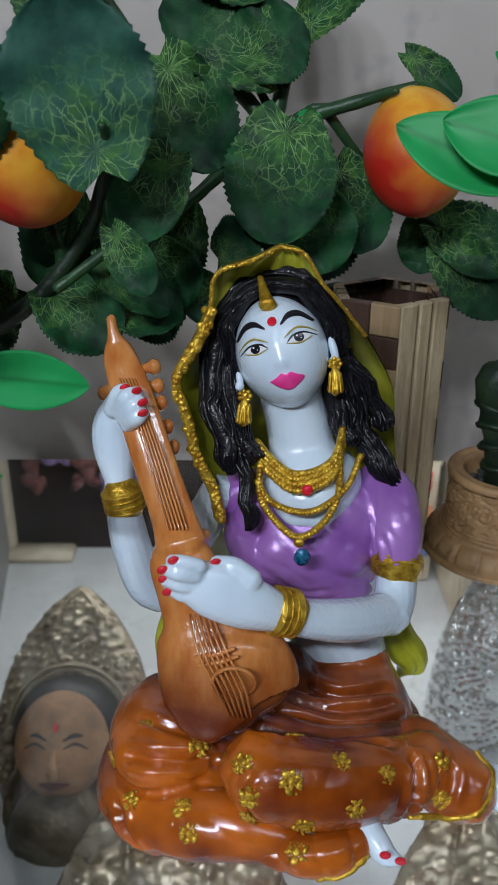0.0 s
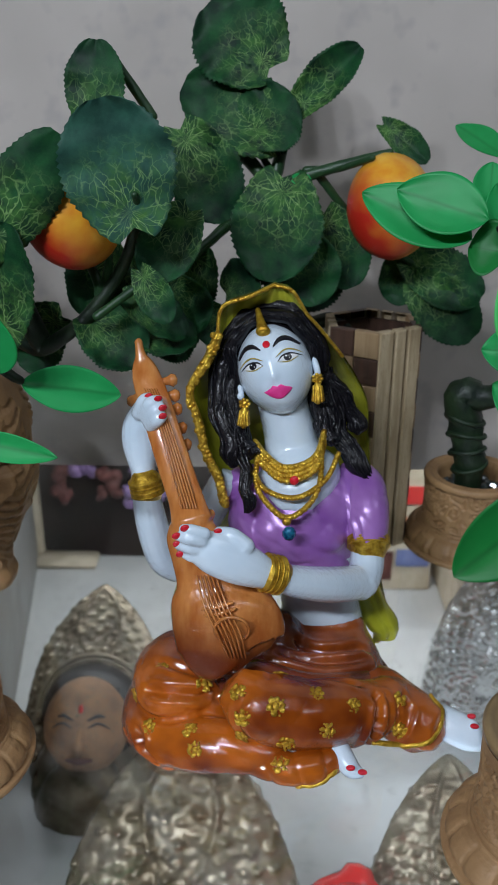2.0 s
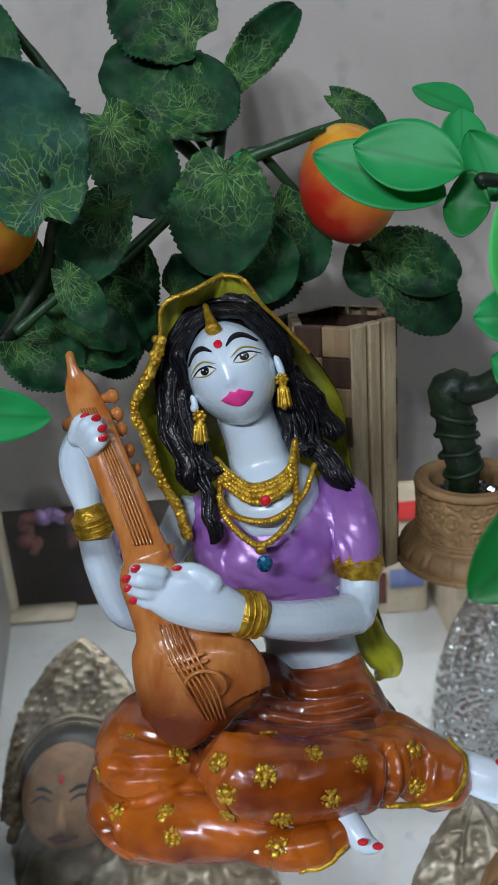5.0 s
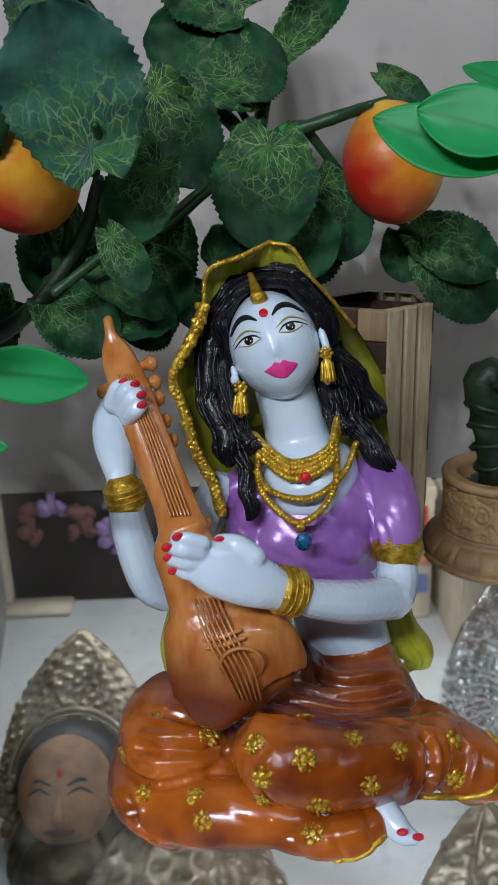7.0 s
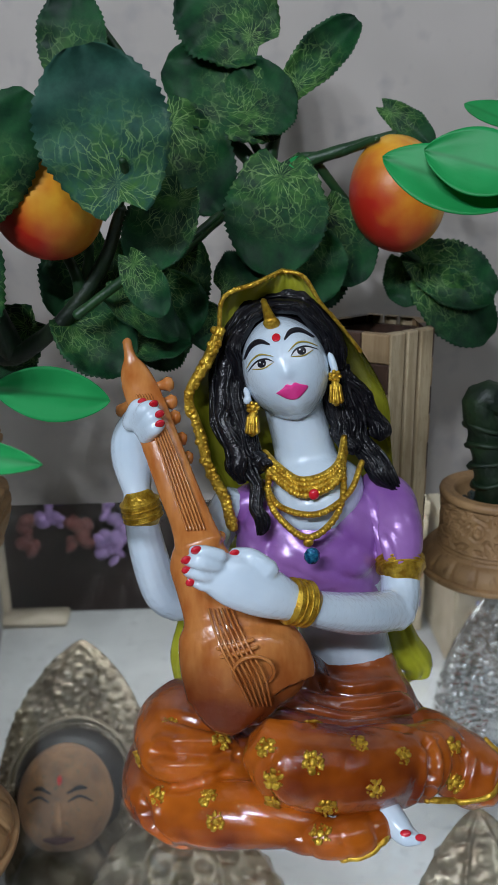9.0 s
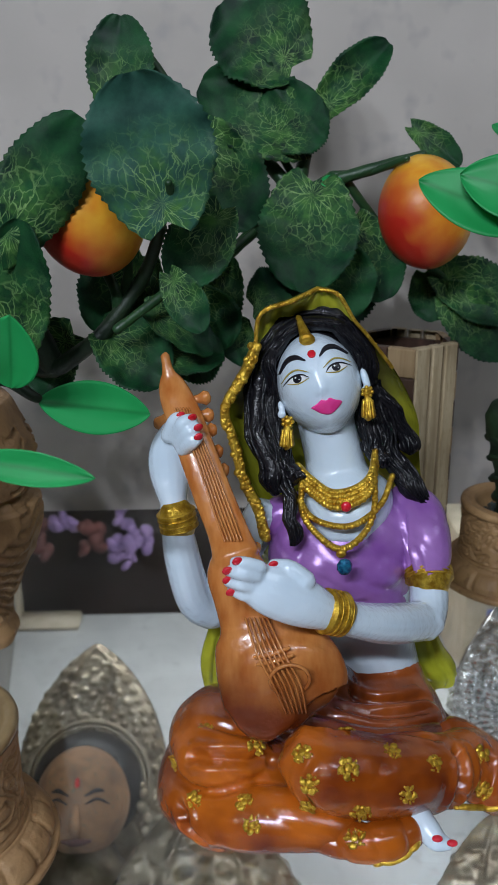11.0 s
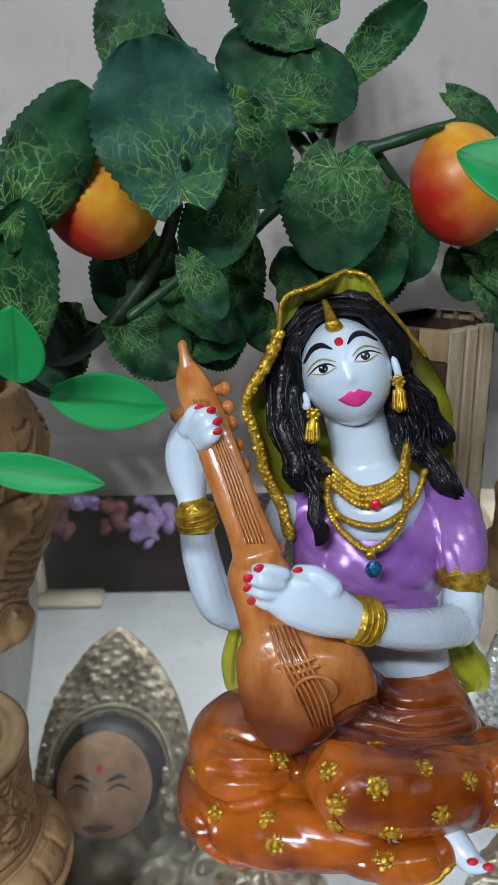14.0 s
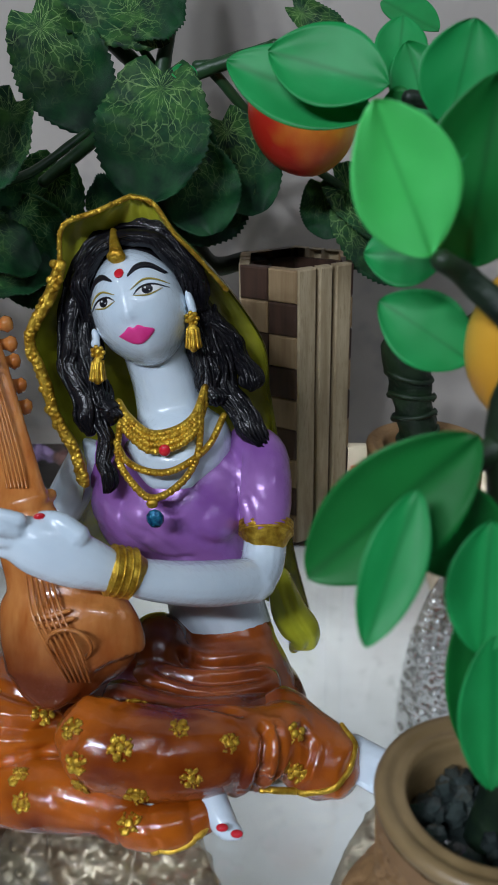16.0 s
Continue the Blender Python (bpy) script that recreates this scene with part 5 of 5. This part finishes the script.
# small pot at the back, with a thick bent stem and plastic leaves
D = (0.118, 0.346, 0.0)
back = thing("bonsai", D, "artificial bonsai with bent green stem in a carved wooden pot", "plant", "artificial plants")
small_pot(back, D, 1.03, WOOD_CARVED)
stem(back, [(0.114, 0.341, 0.03), (0.1123, 0.336, 0.0488), (0.1090, 0.334, 0.0640), (0.1070, 0.333, 0.0760), (0.1035, 0.331, 0.0860), (0.1060, 0.3285, 0.0930), (0.1170, 0.3230, 0.0930), (0.150, 0.300, 0.130), (0.150, 0.270, 0.170), (0.0870, 0.2347, 0.1844)], [0.0068, 0.0074, 0.0080, 0.0084, 0.0086, 0.0074, 0.0052, 0.004, 0.003, 0.002], BARK, "trunk", 0.3)
for k, (z, x, y, r) in enumerate(((0.050, 0.1122, 0.3360, 0.0076), (0.059, 0.1100, 0.3350, 0.0079), (0.068, 0.1084, 0.3336, 0.0083), (0.077, 0.1066, 0.3328, 0.0086))):
    ring = [(x + r * math.cos(q), y + r * math.sin(q), z + 0.0022 * math.cos(q + k)) for q in np.linspace(0, 2 * math.pi, 21)]
    part("wrapping", tube(bmesh.new(), ring, [(0.0012, 0.0024)] * 21, 42, 6, caps=False, rough=0.3), BARK, back, "green tape wound round the stem")
leaf(back, (0.0780, 0.2375, 0.1802), (0.0410, 0.2542, 0.1934), 0.021, "smooth", seed=41, cup=0.08, bend=0.03)
leaf(back, (0.0820, 0.2339, 0.1874), (0.0520, 0.2453, 0.1958), 0.0215, "smooth", seed=42, cup=0.1)
leaf(back, (0.0860, 0.2499, 0.1876), (0.0880, 0.2608, 0.2041), 0.014, "smooth", seed=43)
leaf(back, (0.1060, 0.3108, 0.2024), (0.0910, 0.3444, 0.2137), 0.012, "smooth", seed=44)
leaf(back, (0.0950, 0.2443, 0.1769), (0.0880, 0.2514, 0.1975), 0.017, "smooth", seed=45)
leaf(back, (0.0930, 0.2094, 0.1787), (0.0970, 0.2105, 0.2007), 0.020, "smooth", seed=46)

# small pot in front, beside the figurine's foot
N = (0.0995, 0.142, 0.0)
near = thing("bonsai", N, "artificial bonsai with plastic leaves and a yellow fruit, wooden pot", "plant", "artificial plants")
small_pot(near, N, 0.98, tall=0.010)
stem(near, [(0.0995, 0.142, 0.034), (0.103, 0.145, 0.065), (0.0970, 0.1516, 0.1277), (0.1010, 0.1575, 0.1434), (0.0910, 0.1630, 0.1541), (0.0840, 0.1603, 0.1592)], [0.005, 0.0045, 0.004, 0.0032, 0.0025, 0.002], BARK, "trunk")
stem(near, [(0.0980, 0.1516, 0.1277), (0.0920, 0.1495, 0.1248), (0.0830, 0.1463, 0.1219)], [0.003, 0.0026, 0.0016], BARK, "branch")
fruit(near, (0.1070, 0.1723, 0.1406), 0.0150, (0, 0, -1), FRUIT_YELLOW)
leaf(near, (0.0830, 0.1643, 0.1590), (0.0710, 0.1637, 0.1861), 0.0205, "smooth", seed=51, cup=0.08, bend=0.03, normal=(-0.1, -0.75, 0.65), material=PLASTIC_LIT)
leaf(near, (0.0900, 0.1861, 0.1549), (0.0730, 0.1901, 0.1547), 0.015, "smooth", seed=52)
leaf(near, (0.0950, 0.1770, 0.1343), (0.0760, 0.1836, 0.1460), 0.0165, "smooth", seed=53)
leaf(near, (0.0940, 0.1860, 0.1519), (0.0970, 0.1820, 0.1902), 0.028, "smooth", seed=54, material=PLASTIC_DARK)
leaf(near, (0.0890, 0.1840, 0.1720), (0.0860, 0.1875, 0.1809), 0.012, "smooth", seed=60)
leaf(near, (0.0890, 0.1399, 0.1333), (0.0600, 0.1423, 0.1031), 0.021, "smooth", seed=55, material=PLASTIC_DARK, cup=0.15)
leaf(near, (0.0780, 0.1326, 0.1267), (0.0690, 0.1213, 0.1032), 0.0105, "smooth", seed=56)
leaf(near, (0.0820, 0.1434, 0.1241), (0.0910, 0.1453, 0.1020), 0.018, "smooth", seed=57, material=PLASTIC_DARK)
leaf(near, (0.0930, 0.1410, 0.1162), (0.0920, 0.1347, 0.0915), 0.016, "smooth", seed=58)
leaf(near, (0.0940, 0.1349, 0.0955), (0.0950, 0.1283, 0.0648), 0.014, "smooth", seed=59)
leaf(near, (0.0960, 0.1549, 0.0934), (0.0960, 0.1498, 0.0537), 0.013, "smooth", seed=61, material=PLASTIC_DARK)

# small pot in front, on the other side
W = (-0.1095, 0.177, 0.0)
other = thing("bonsai", W, "artificial bonsai with glossy plastic leaves in a carved pot", "plant", "artificial plants")
small_pot(other, W, 0.98, tall=0.007)
stem(other, [(-0.1095, 0.177, 0.032), (-0.118, 0.180, 0.08), (-0.11, 0.19, 0.12), (-0.0950, 0.2222, 0.1370), (-0.0820, 0.2289, 0.1296)], [0.005, 0.0045, 0.004, 0.0025, 0.0016], BARK, "trunk")
leaf(other, (-0.0820, 0.2288, 0.1286), (-0.0480, 0.2414, 0.1200), 0.0175, "smooth", seed=71, cup=0.08)
leaf(other, (-0.0930, 0.1865, 0.1248), (-0.0570, 0.1764, 0.1224), 0.0095, "smooth", seed=72)
leaf(other, (-0.0870, 0.2172, 0.1362), (-0.0830, 0.2084, 0.1597), 0.018, "smooth", seed=73)

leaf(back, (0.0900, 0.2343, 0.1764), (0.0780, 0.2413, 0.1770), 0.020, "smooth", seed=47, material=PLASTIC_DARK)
leaf(back, (0.1050, 0.2143, 0.1764), (0.0930, 0.2144, 0.1784), 0.018, "smooth", seed=48)
leaf(hexplant, (0.0010, 0.3339, 0.1652), (0.0300, 0.3332, 0.1522), 0.040, seed=81)
leaf(hexplant, (0.0380, 0.3435, 0.1587), (0.0150, 0.3372, 0.1330), 0.036, seed=82)
leaf(hexplant, (-0.0240, 0.3187, 0.1620), (-0.0380, 0.3171, 0.1320), 0.034, seed=83)
leaf(plant, (-0.0530, 0.2939, 0.1663), (-0.0710, 0.2923, 0.1373), 0.032, seed=84)
leaf(plant, (-0.0260, 0.3072, 0.1345), (-0.0470, 0.3066, 0.1235), 0.034, seed=85)
leaf(plant, (-0.0810, 0.2923, 0.1373), (-0.1040, 0.2962, 0.1161), 0.030, seed=86)

# far side of both vase-side plants: unseen leaves added to shade the wall
g = random.Random(11)
for k in range(12):
    p = Vector((g.uniform(-0.185, -0.105), g.uniform(0.265, 0.315), g.uniform(0.13, 0.215)))
    d = Vector((g.uniform(-1, 0.2), g.uniform(-0.4, 0.4), g.uniform(-0.3, 0.9))).normalized()
    leaf(plant, p, p + d * g.uniform(0.034, 0.042), g.uniform(0.028, 0.036), seed=90 + k)
    stem(plant, [(-0.128, 0.296, 0.115), Vector((-0.128, 0.296, 0.125)).lerp(p, 0.5), p], [0.002, 0.0018, 0.0012])
for k in range(7):
    p = Vector((g.uniform(-0.16, -0.118), g.uniform(0.175, 0.215), g.uniform(0.12, 0.19)))
    d = Vector((g.uniform(-1, -0.2), g.uniform(-0.4, 0.4), g.uniform(-0.2, 0.9))).normalized()
    leaf(other, p, p + d * g.uniform(0.026, 0.034), g.uniform(0.014, 0.018), "smooth", seed=110 + k)
    stem(other, [(-0.11, 0.19, 0.12), Vector((-0.11, 0.19, 0.125)).lerp(p, 0.5), p], [0.0016, 0.0014, 0.001])


# ---- things on the lower shelf ----
def bust(name, c, s, crown, skin, label, back=42, tall=1.35, wide=1.0, ground=-0.285, robe=None, low=-0.30):
    """A deity bust that leans back: brown face, black hair, tall embossed bell-shaped crown."""
    g = Sculpt()
    c = Vector(c)
    turn = Matrix.Rotation(radians(-back), 3, "X")

    def at(u, v, n):
        return c + turn @ Vector((u * s, -n * s, v * s))

    bm = bmesh.new()
    rows = []
    for i in range(120):
        h = i / 119
        v = low + (tall - low) * h
        w = wide * (0.80 * (1 - h ** 2.7) ** 0.85 + 0.02 - 0.10 * h * (1 - h))
        row = []
        for k in range(200):
            a = 2 * math.pi * k / 200
            u, n = w * math.cos(a), -0.26 - 0.34 * w * math.sin(a) * (1.0 if math.sin(a) < 0 else 0.6)
            rad = math.hypot(u, v)
            ring = rad * 17
            th = math.atan2(v, u)
            bead = max(0.0, math.cos(th * 30 + math.pi * (int(ring) % 2))) * abs(math.sin(math.pi * ring))
            swirl = noise.noise(Vector((u * 9, v * 9, 0.3 * n + s * 60)))
            leaf = math.exp(-((abs(u) - 0.22 * math.sin(max(0.0, min(1.0, (v - 0.5) / (tall - 0.55))) * math.pi) ** 0.8) / 0.025) ** 2) if v > 0.5 else 0.0
            lift = (0.050 * bead * (0.5 + 0.5 * min(1, max(0, swirl * 3 + 0.5))) + 0.035 * swirl + 0.04 * leaf) * min(1, (1 - h) * 6)
            row.append(bm.verts.new(at(u * (1 + 0.25 * lift), v, n + (lift if math.sin(a) < 0 else -lift))))
        rows.append(row)
    for a, b in zip(rows, rows[1:]):
        for k in range(200):
            bm.faces.new((a[k], a[(k + 1) % 200], b[(k + 1) % 200], b[k]))
    bm.faces.new(rows[-1])
    bm.faces.new(list(reversed(rows[0])))
    g.add(bm, crown)
    tilt = (-back, 0, 0)
    if low < -0.5:
        return g.finish(name, label, "figurine")
    g.add(ball(bmesh.new(), c, (0.50 * s, 0.44 * s, 0.48 * s), tilt, 48, 32), HAIR)
    for r, t in ((0.515, 0.018), (0.56, 0.024)):
        arc = [at(r * math.cos(a), r * math.sin(a), 0.0) for a in np.linspace(-0.4, math.pi + 0.4, 25)]
        g.add(tube(bmesh.new(), arc, [t * s] * 25, 60, 8, rough=0.2), crown)
    bm = bmesh.new()
    for sx in (-1, 1):
        for q in range(9):
            ball(bm, at(sx * (0.50 + 0.025 * (q % 3)), -0.02 - 0.05 * q, 0.06 + 0.05 * (q % 2)), 0.055 * s, (0, 0, 0), 8, 6)
    g.add(bm, crown)
    g.add(ball(bmesh.new(), at(0, -0.10, 0.24), (0.41 * s, 0.34 * s, 0.45 * s), tilt, 36, 24), skin)
    g.add(tube(bmesh.new(), [at(0, -0.12, 0.56), at(0, -0.24, 0.60), at(0, -0.31, 0.62), at(0, -0.36, 0.54)], [0.02 * s, 0.035 * s, 0.05 * s, 0.03 * s], 14, 12), skin)
    for sx in (-1, 1):
        g.add(tube(bmesh.new(), [at(sx * 0.07, -0.06, 0.565), at(sx * 0.17, -0.02, 0.53), at(sx * 0.28, -0.06, 0.46)], [0.012 * s, 0.022 * s, 0.010 * s], 10, 8), MATTE_BLACK)
        g.add(tube(bmesh.new(), [at(sx * 0.08, -0.125, 0.575), at(sx * 0.17, -0.085, 0.56), at(sx * 0.27, -0.13, 0.50)], [0.007 * s, 0.012 * s, 0.006 * s], 10, 8), MATTE_BLACK)
    g.add(tube(bmesh.new(), [at(-0.12, -0.41, 0.50), at(0, -0.42, 0.54), at(0.12, -0.41, 0.50)], [0.012 * s, 0.032 * s, 0.012 * s], 14, 10), BRICKRED)
    g.add(ball(bmesh.new(), at(0, 0.04, 0.57), (0.022 * s, 0.012 * s, 0.04 * s), tilt, 10, 8), DOLL_RED)
    g.add(tube(bmesh.new(), [at(0, -0.45, 0.0), at(0, -0.75, 0.0), (c.x, c.y - 0.05 * s, min(ground + 0.3 * s, c.z - 0.75 * s)), (c.x, c.y - 0.05 * s, ground + 0.001)], [0.28 * s, 0.5 * s, 0.66 * s, 0.66 * s], 16, 24, rough=0.1), robe or crown)
    return g.finish(name, label, "figurine")


bust("deity_bust", (-0.0380, 0.2499, -0.2340), 0.095, CROWN, FACE_BROWN, "brown-faced bust with black hair and a tall embossed golden crown", 28, 1.48, 1.0)
bust("deity_bust", (-0.1270, 0.4682, -0.2324), 0.080, CROWN, FACE_DARK, "dark brown-faced bust with shiny embossed crown on the lower shelf", 40, 1.30, 0.92, robe=CROWN_DARK)
bust("deity_bust", (0.1220, 0.2671, -0.2479), 0.060, CROWN, FACE_TAN, "tan-faced bust with black hair and embossed golden crown", 30, 2.05, 1.15)
bust("crown_ornament", (0.2030, 0.5077, -0.2320), 0.075, SILVER, FACE_TAN, "tall glittering embossed silver crown ornament on the lower shelf", 8, 1.55, 1.0, low=-0.70)
bust("deity_bust", (0.0420, 0.4907, -0.2806), 0.040, SILVER, FACE_TAN, "small bust with silver crown on the lower shelf", 30, 1.0, 1.1, robe=CROWN_DARK)

# small figure in a red veil
doll = Sculpt()
dc = Vector((0.0570, 0.2520, -0.1920))
LOOK_UP = Matrix.Rotation(radians(-36), 3, "X") @ Matrix.Rotation(radians(6), 3, "Y")


def doll_at(u, v, n):
    return dc + LOOK_UP @ Vector((u * MM, -n * MM, v * MM))


bm = bmesh.new()
tube(bm, [(dc.x, dc.y + 0.03, -0.2845), (dc.x, dc.y + 0.035, dc.z - 0.06), doll_at(0, -22, -10), doll_at(0, 0, -9), doll_at(0, 16, -8), doll_at(1, 29, -7)], [(0.040, 0.03), (0.038, 0.022), (0.034, 0.014), (0.031, 0.014), (0.026, 0.012), (0.010, 0.008)], 30, 16, front=LOOK_UP @ Vector((0, -1, 0)), rough=0.2)
doll.add(bm, DOLL_RED)
rim = [doll_at(30 * math.cos(a) * (1 if math.sin(a) > 0 else 1.05), 25 * math.sin(a) + 1, 4 + 3 * math.sin(a)) for a in np.linspace(-0.7, math.pi + 0.7, 15)]
doll.add(tube(bmesh.new(), rim, [(0.0016, 0.0075)] * 15, 50, 8, rough=0.3, front=LOOK_UP @ Vector((0, -1, 0))), DOLL_RED)
doll.add(tube(bmesh.new(), [p + LOOK_UP @ Vector((0, -0.007, 0)) for p in rim], [0.0011] * 15, 50, 6, rough=0.3), GOLD)
doll.add(ball(bmesh.new(), doll_at(0, 3, 0), (0.0200, 0.0135, 0.0205), (-36, 6, 0)), HAIR)
doll.add(ball(bmesh.new(), doll_at(0, -4, 4), (0.0145, 0.0125, 0.0190), (-36, 6, 0)), SKIN)
doll.add(ball(bmesh.new(), doll_at(0.5, 13, 10), (0.0038, 0.003, 0.0052), (-36, 6, 0), 12, 8), HAIR)
doll.add(ball(bmesh.new(), doll_at(0, -13, 14.3), (0.0034, 0.0012, 0.0019), (-36, 6, 0), 12, 8), PINK)
doll.add(ball(bmesh.new(), doll_at(0, 5, 15.0), (0.0013, 0.0008, 0.0013), (-36, 6, 0), 10, 8), RED)
for sx in (-1, 1):
    doll.add(tube(bmesh.new(), [doll_at(sx * 2.5, -1.5, 16.2), doll_at(sx * 6, -2.8, 15.4), doll_at(sx * 9.5, -1.0, 13.6)], [0.0006] * 3, 8, 6), BLACK)
    doll.add(tube(bmesh.new(), [doll_at(sx * 2.5, 2.5, 16.0), doll_at(sx * 6, 4.2, 14.6), doll_at(sx * 10, 2.5, 12.6)], [0.0005] * 3, 8, 6), BLACK)
    doll.add(tube(bmesh.new(), [doll_at(sx * 16, 6, 6), doll_at(sx * 19, -6, 8), doll_at(sx * 20, -18, 8), doll_at(sx * 18, -28, 8)], [0.003, 0.0055, 0.0055, 0.003], 14, 10, rough=0.4), HAIR)
    doll.add(ball(bmesh.new(), doll_at(sx * 14.0, -12, 11), (0.002, 0.002, 0.0045), (0, 0, 0), 10, 8), GOLD)
doll.add(tube(bmesh.new(), [doll_at(0, -18, 3), doll_at(0, -30, 4), doll_at(0, -48, 6)], [0.008, 0.012, 0.024], 14, 14), SKIN)
doll.add(tube(bmesh.new(), [doll_at(-13, -27, 10), doll_at(0, -34, 17), doll_at(13, -27, 10)], [0.0022] * 3, 20, 8, rough=0.3), GOLD)
doll.add(tube(bmesh.new(), [doll_at(25, -4, 4), doll_at(33, -16, 6), doll_at(34, -40, 8)], [0.006, 0.009, 0.007], 14, 10, rough=0.3), BLUE)
doll.finish("veiled_figurine", "small painted figurine in a bright red veil on the lower shelf", "figurine")

# cartons and cloth at the back of the lower shelf
def carton(a, b, bands):
    """A closed printed carton with a lid seam; bands: (from, to) across the front, low, high, material."""
    a, b = Vector(a), Vector(b)
    box = thing("carton", ((a.x + b.x) / 2, (a.y + b.y) / 2, a.z), "printed cardboard carton on the lower shelf", "box", "cartons")
    part("panel", slab(bmesh.new(), a, b, 0.002), PAPER, box, smooth=False)
    part("lid", slab(bmesh.new(), (a.x - 0.001, a.y - 0.001, b.z - 0.012), (b.x + 0.001, b.y + 0.001, b.z + 0.002), 0.001), PAPER, box, smooth=False)
    for u0, u1, v0, v1, m in bands:
        w, h = b.x - a.x, b.z - a.z
        part("print", slab(bmesh.new(), (a.x + w * u0, a.y - 0.0030, a.z + h * v0), (a.x + w * u1, a.y - 0.0008, a.z + h * v1), 0.0005), m, box, "printed colour patch", smooth=False)


carton((0.112, 0.735, -0.285), (0.190, 0.79, -0.140), [(0.05, 0.45, 0.10, 0.34, BRICKRED), (0.50, 0.95, 0.22, 0.36, BLUE_CARD), (0.30, 0.95, 0.45, 0.62, ORANGE_CARD), (0.05, 0.25, 0.48, 0.70, BLUE_CARD), (0.10, 0.90, 0.74, 0.88, DOLL_RED)])
carton((0.200, 0.66, -0.285), (0.36, 0.78, -0.15), [(0.02, 0.98, 0.70, 0.90, ORANGE_CARD), (0.12, 0.62, 0.26, 0.58, BLUE_CARD), (0.70, 0.92, 0.15, 0.55, BRICKRED)])
rng = random.Random(77)
for x, z, m in ((-0.195, -0.155, LILAC), (-0.165, -0.185, BRICKRED), (-0.140, -0.150, LILAC), (-0.118, -0.185, LILAC), (-0.135, -0.200, LILAC), (-0.225, -0.185, BRICKRED)):
    b = bmesh.new()
    for k in range(12):
        ball(b, (x + rng.uniform(-0.012, 0.012), 0.785 + rng.uniform(-0.004, 0.004), z + rng.uniform(-0.018, 0.018)), (rng.uniform(0.004, 0.009), 0.005, rng.uniform(0.004, 0.009)), (0, rng.uniform(0, 90), 0), 8, 6)
    tagged(part("wall_hanging", b, m, None), "dim lilac and red cloth flowers hanging at the back", "cloth", "cloth hangings")
b = bmesh.new()
slab(b, (-0.27, 0.765, -0.284), (-0.185, 0.795, -0.276), 0.002)
tagged(part("folded_paper", b, PAPER, None), "cream and orange folded paper on the lower shelf", "paper")
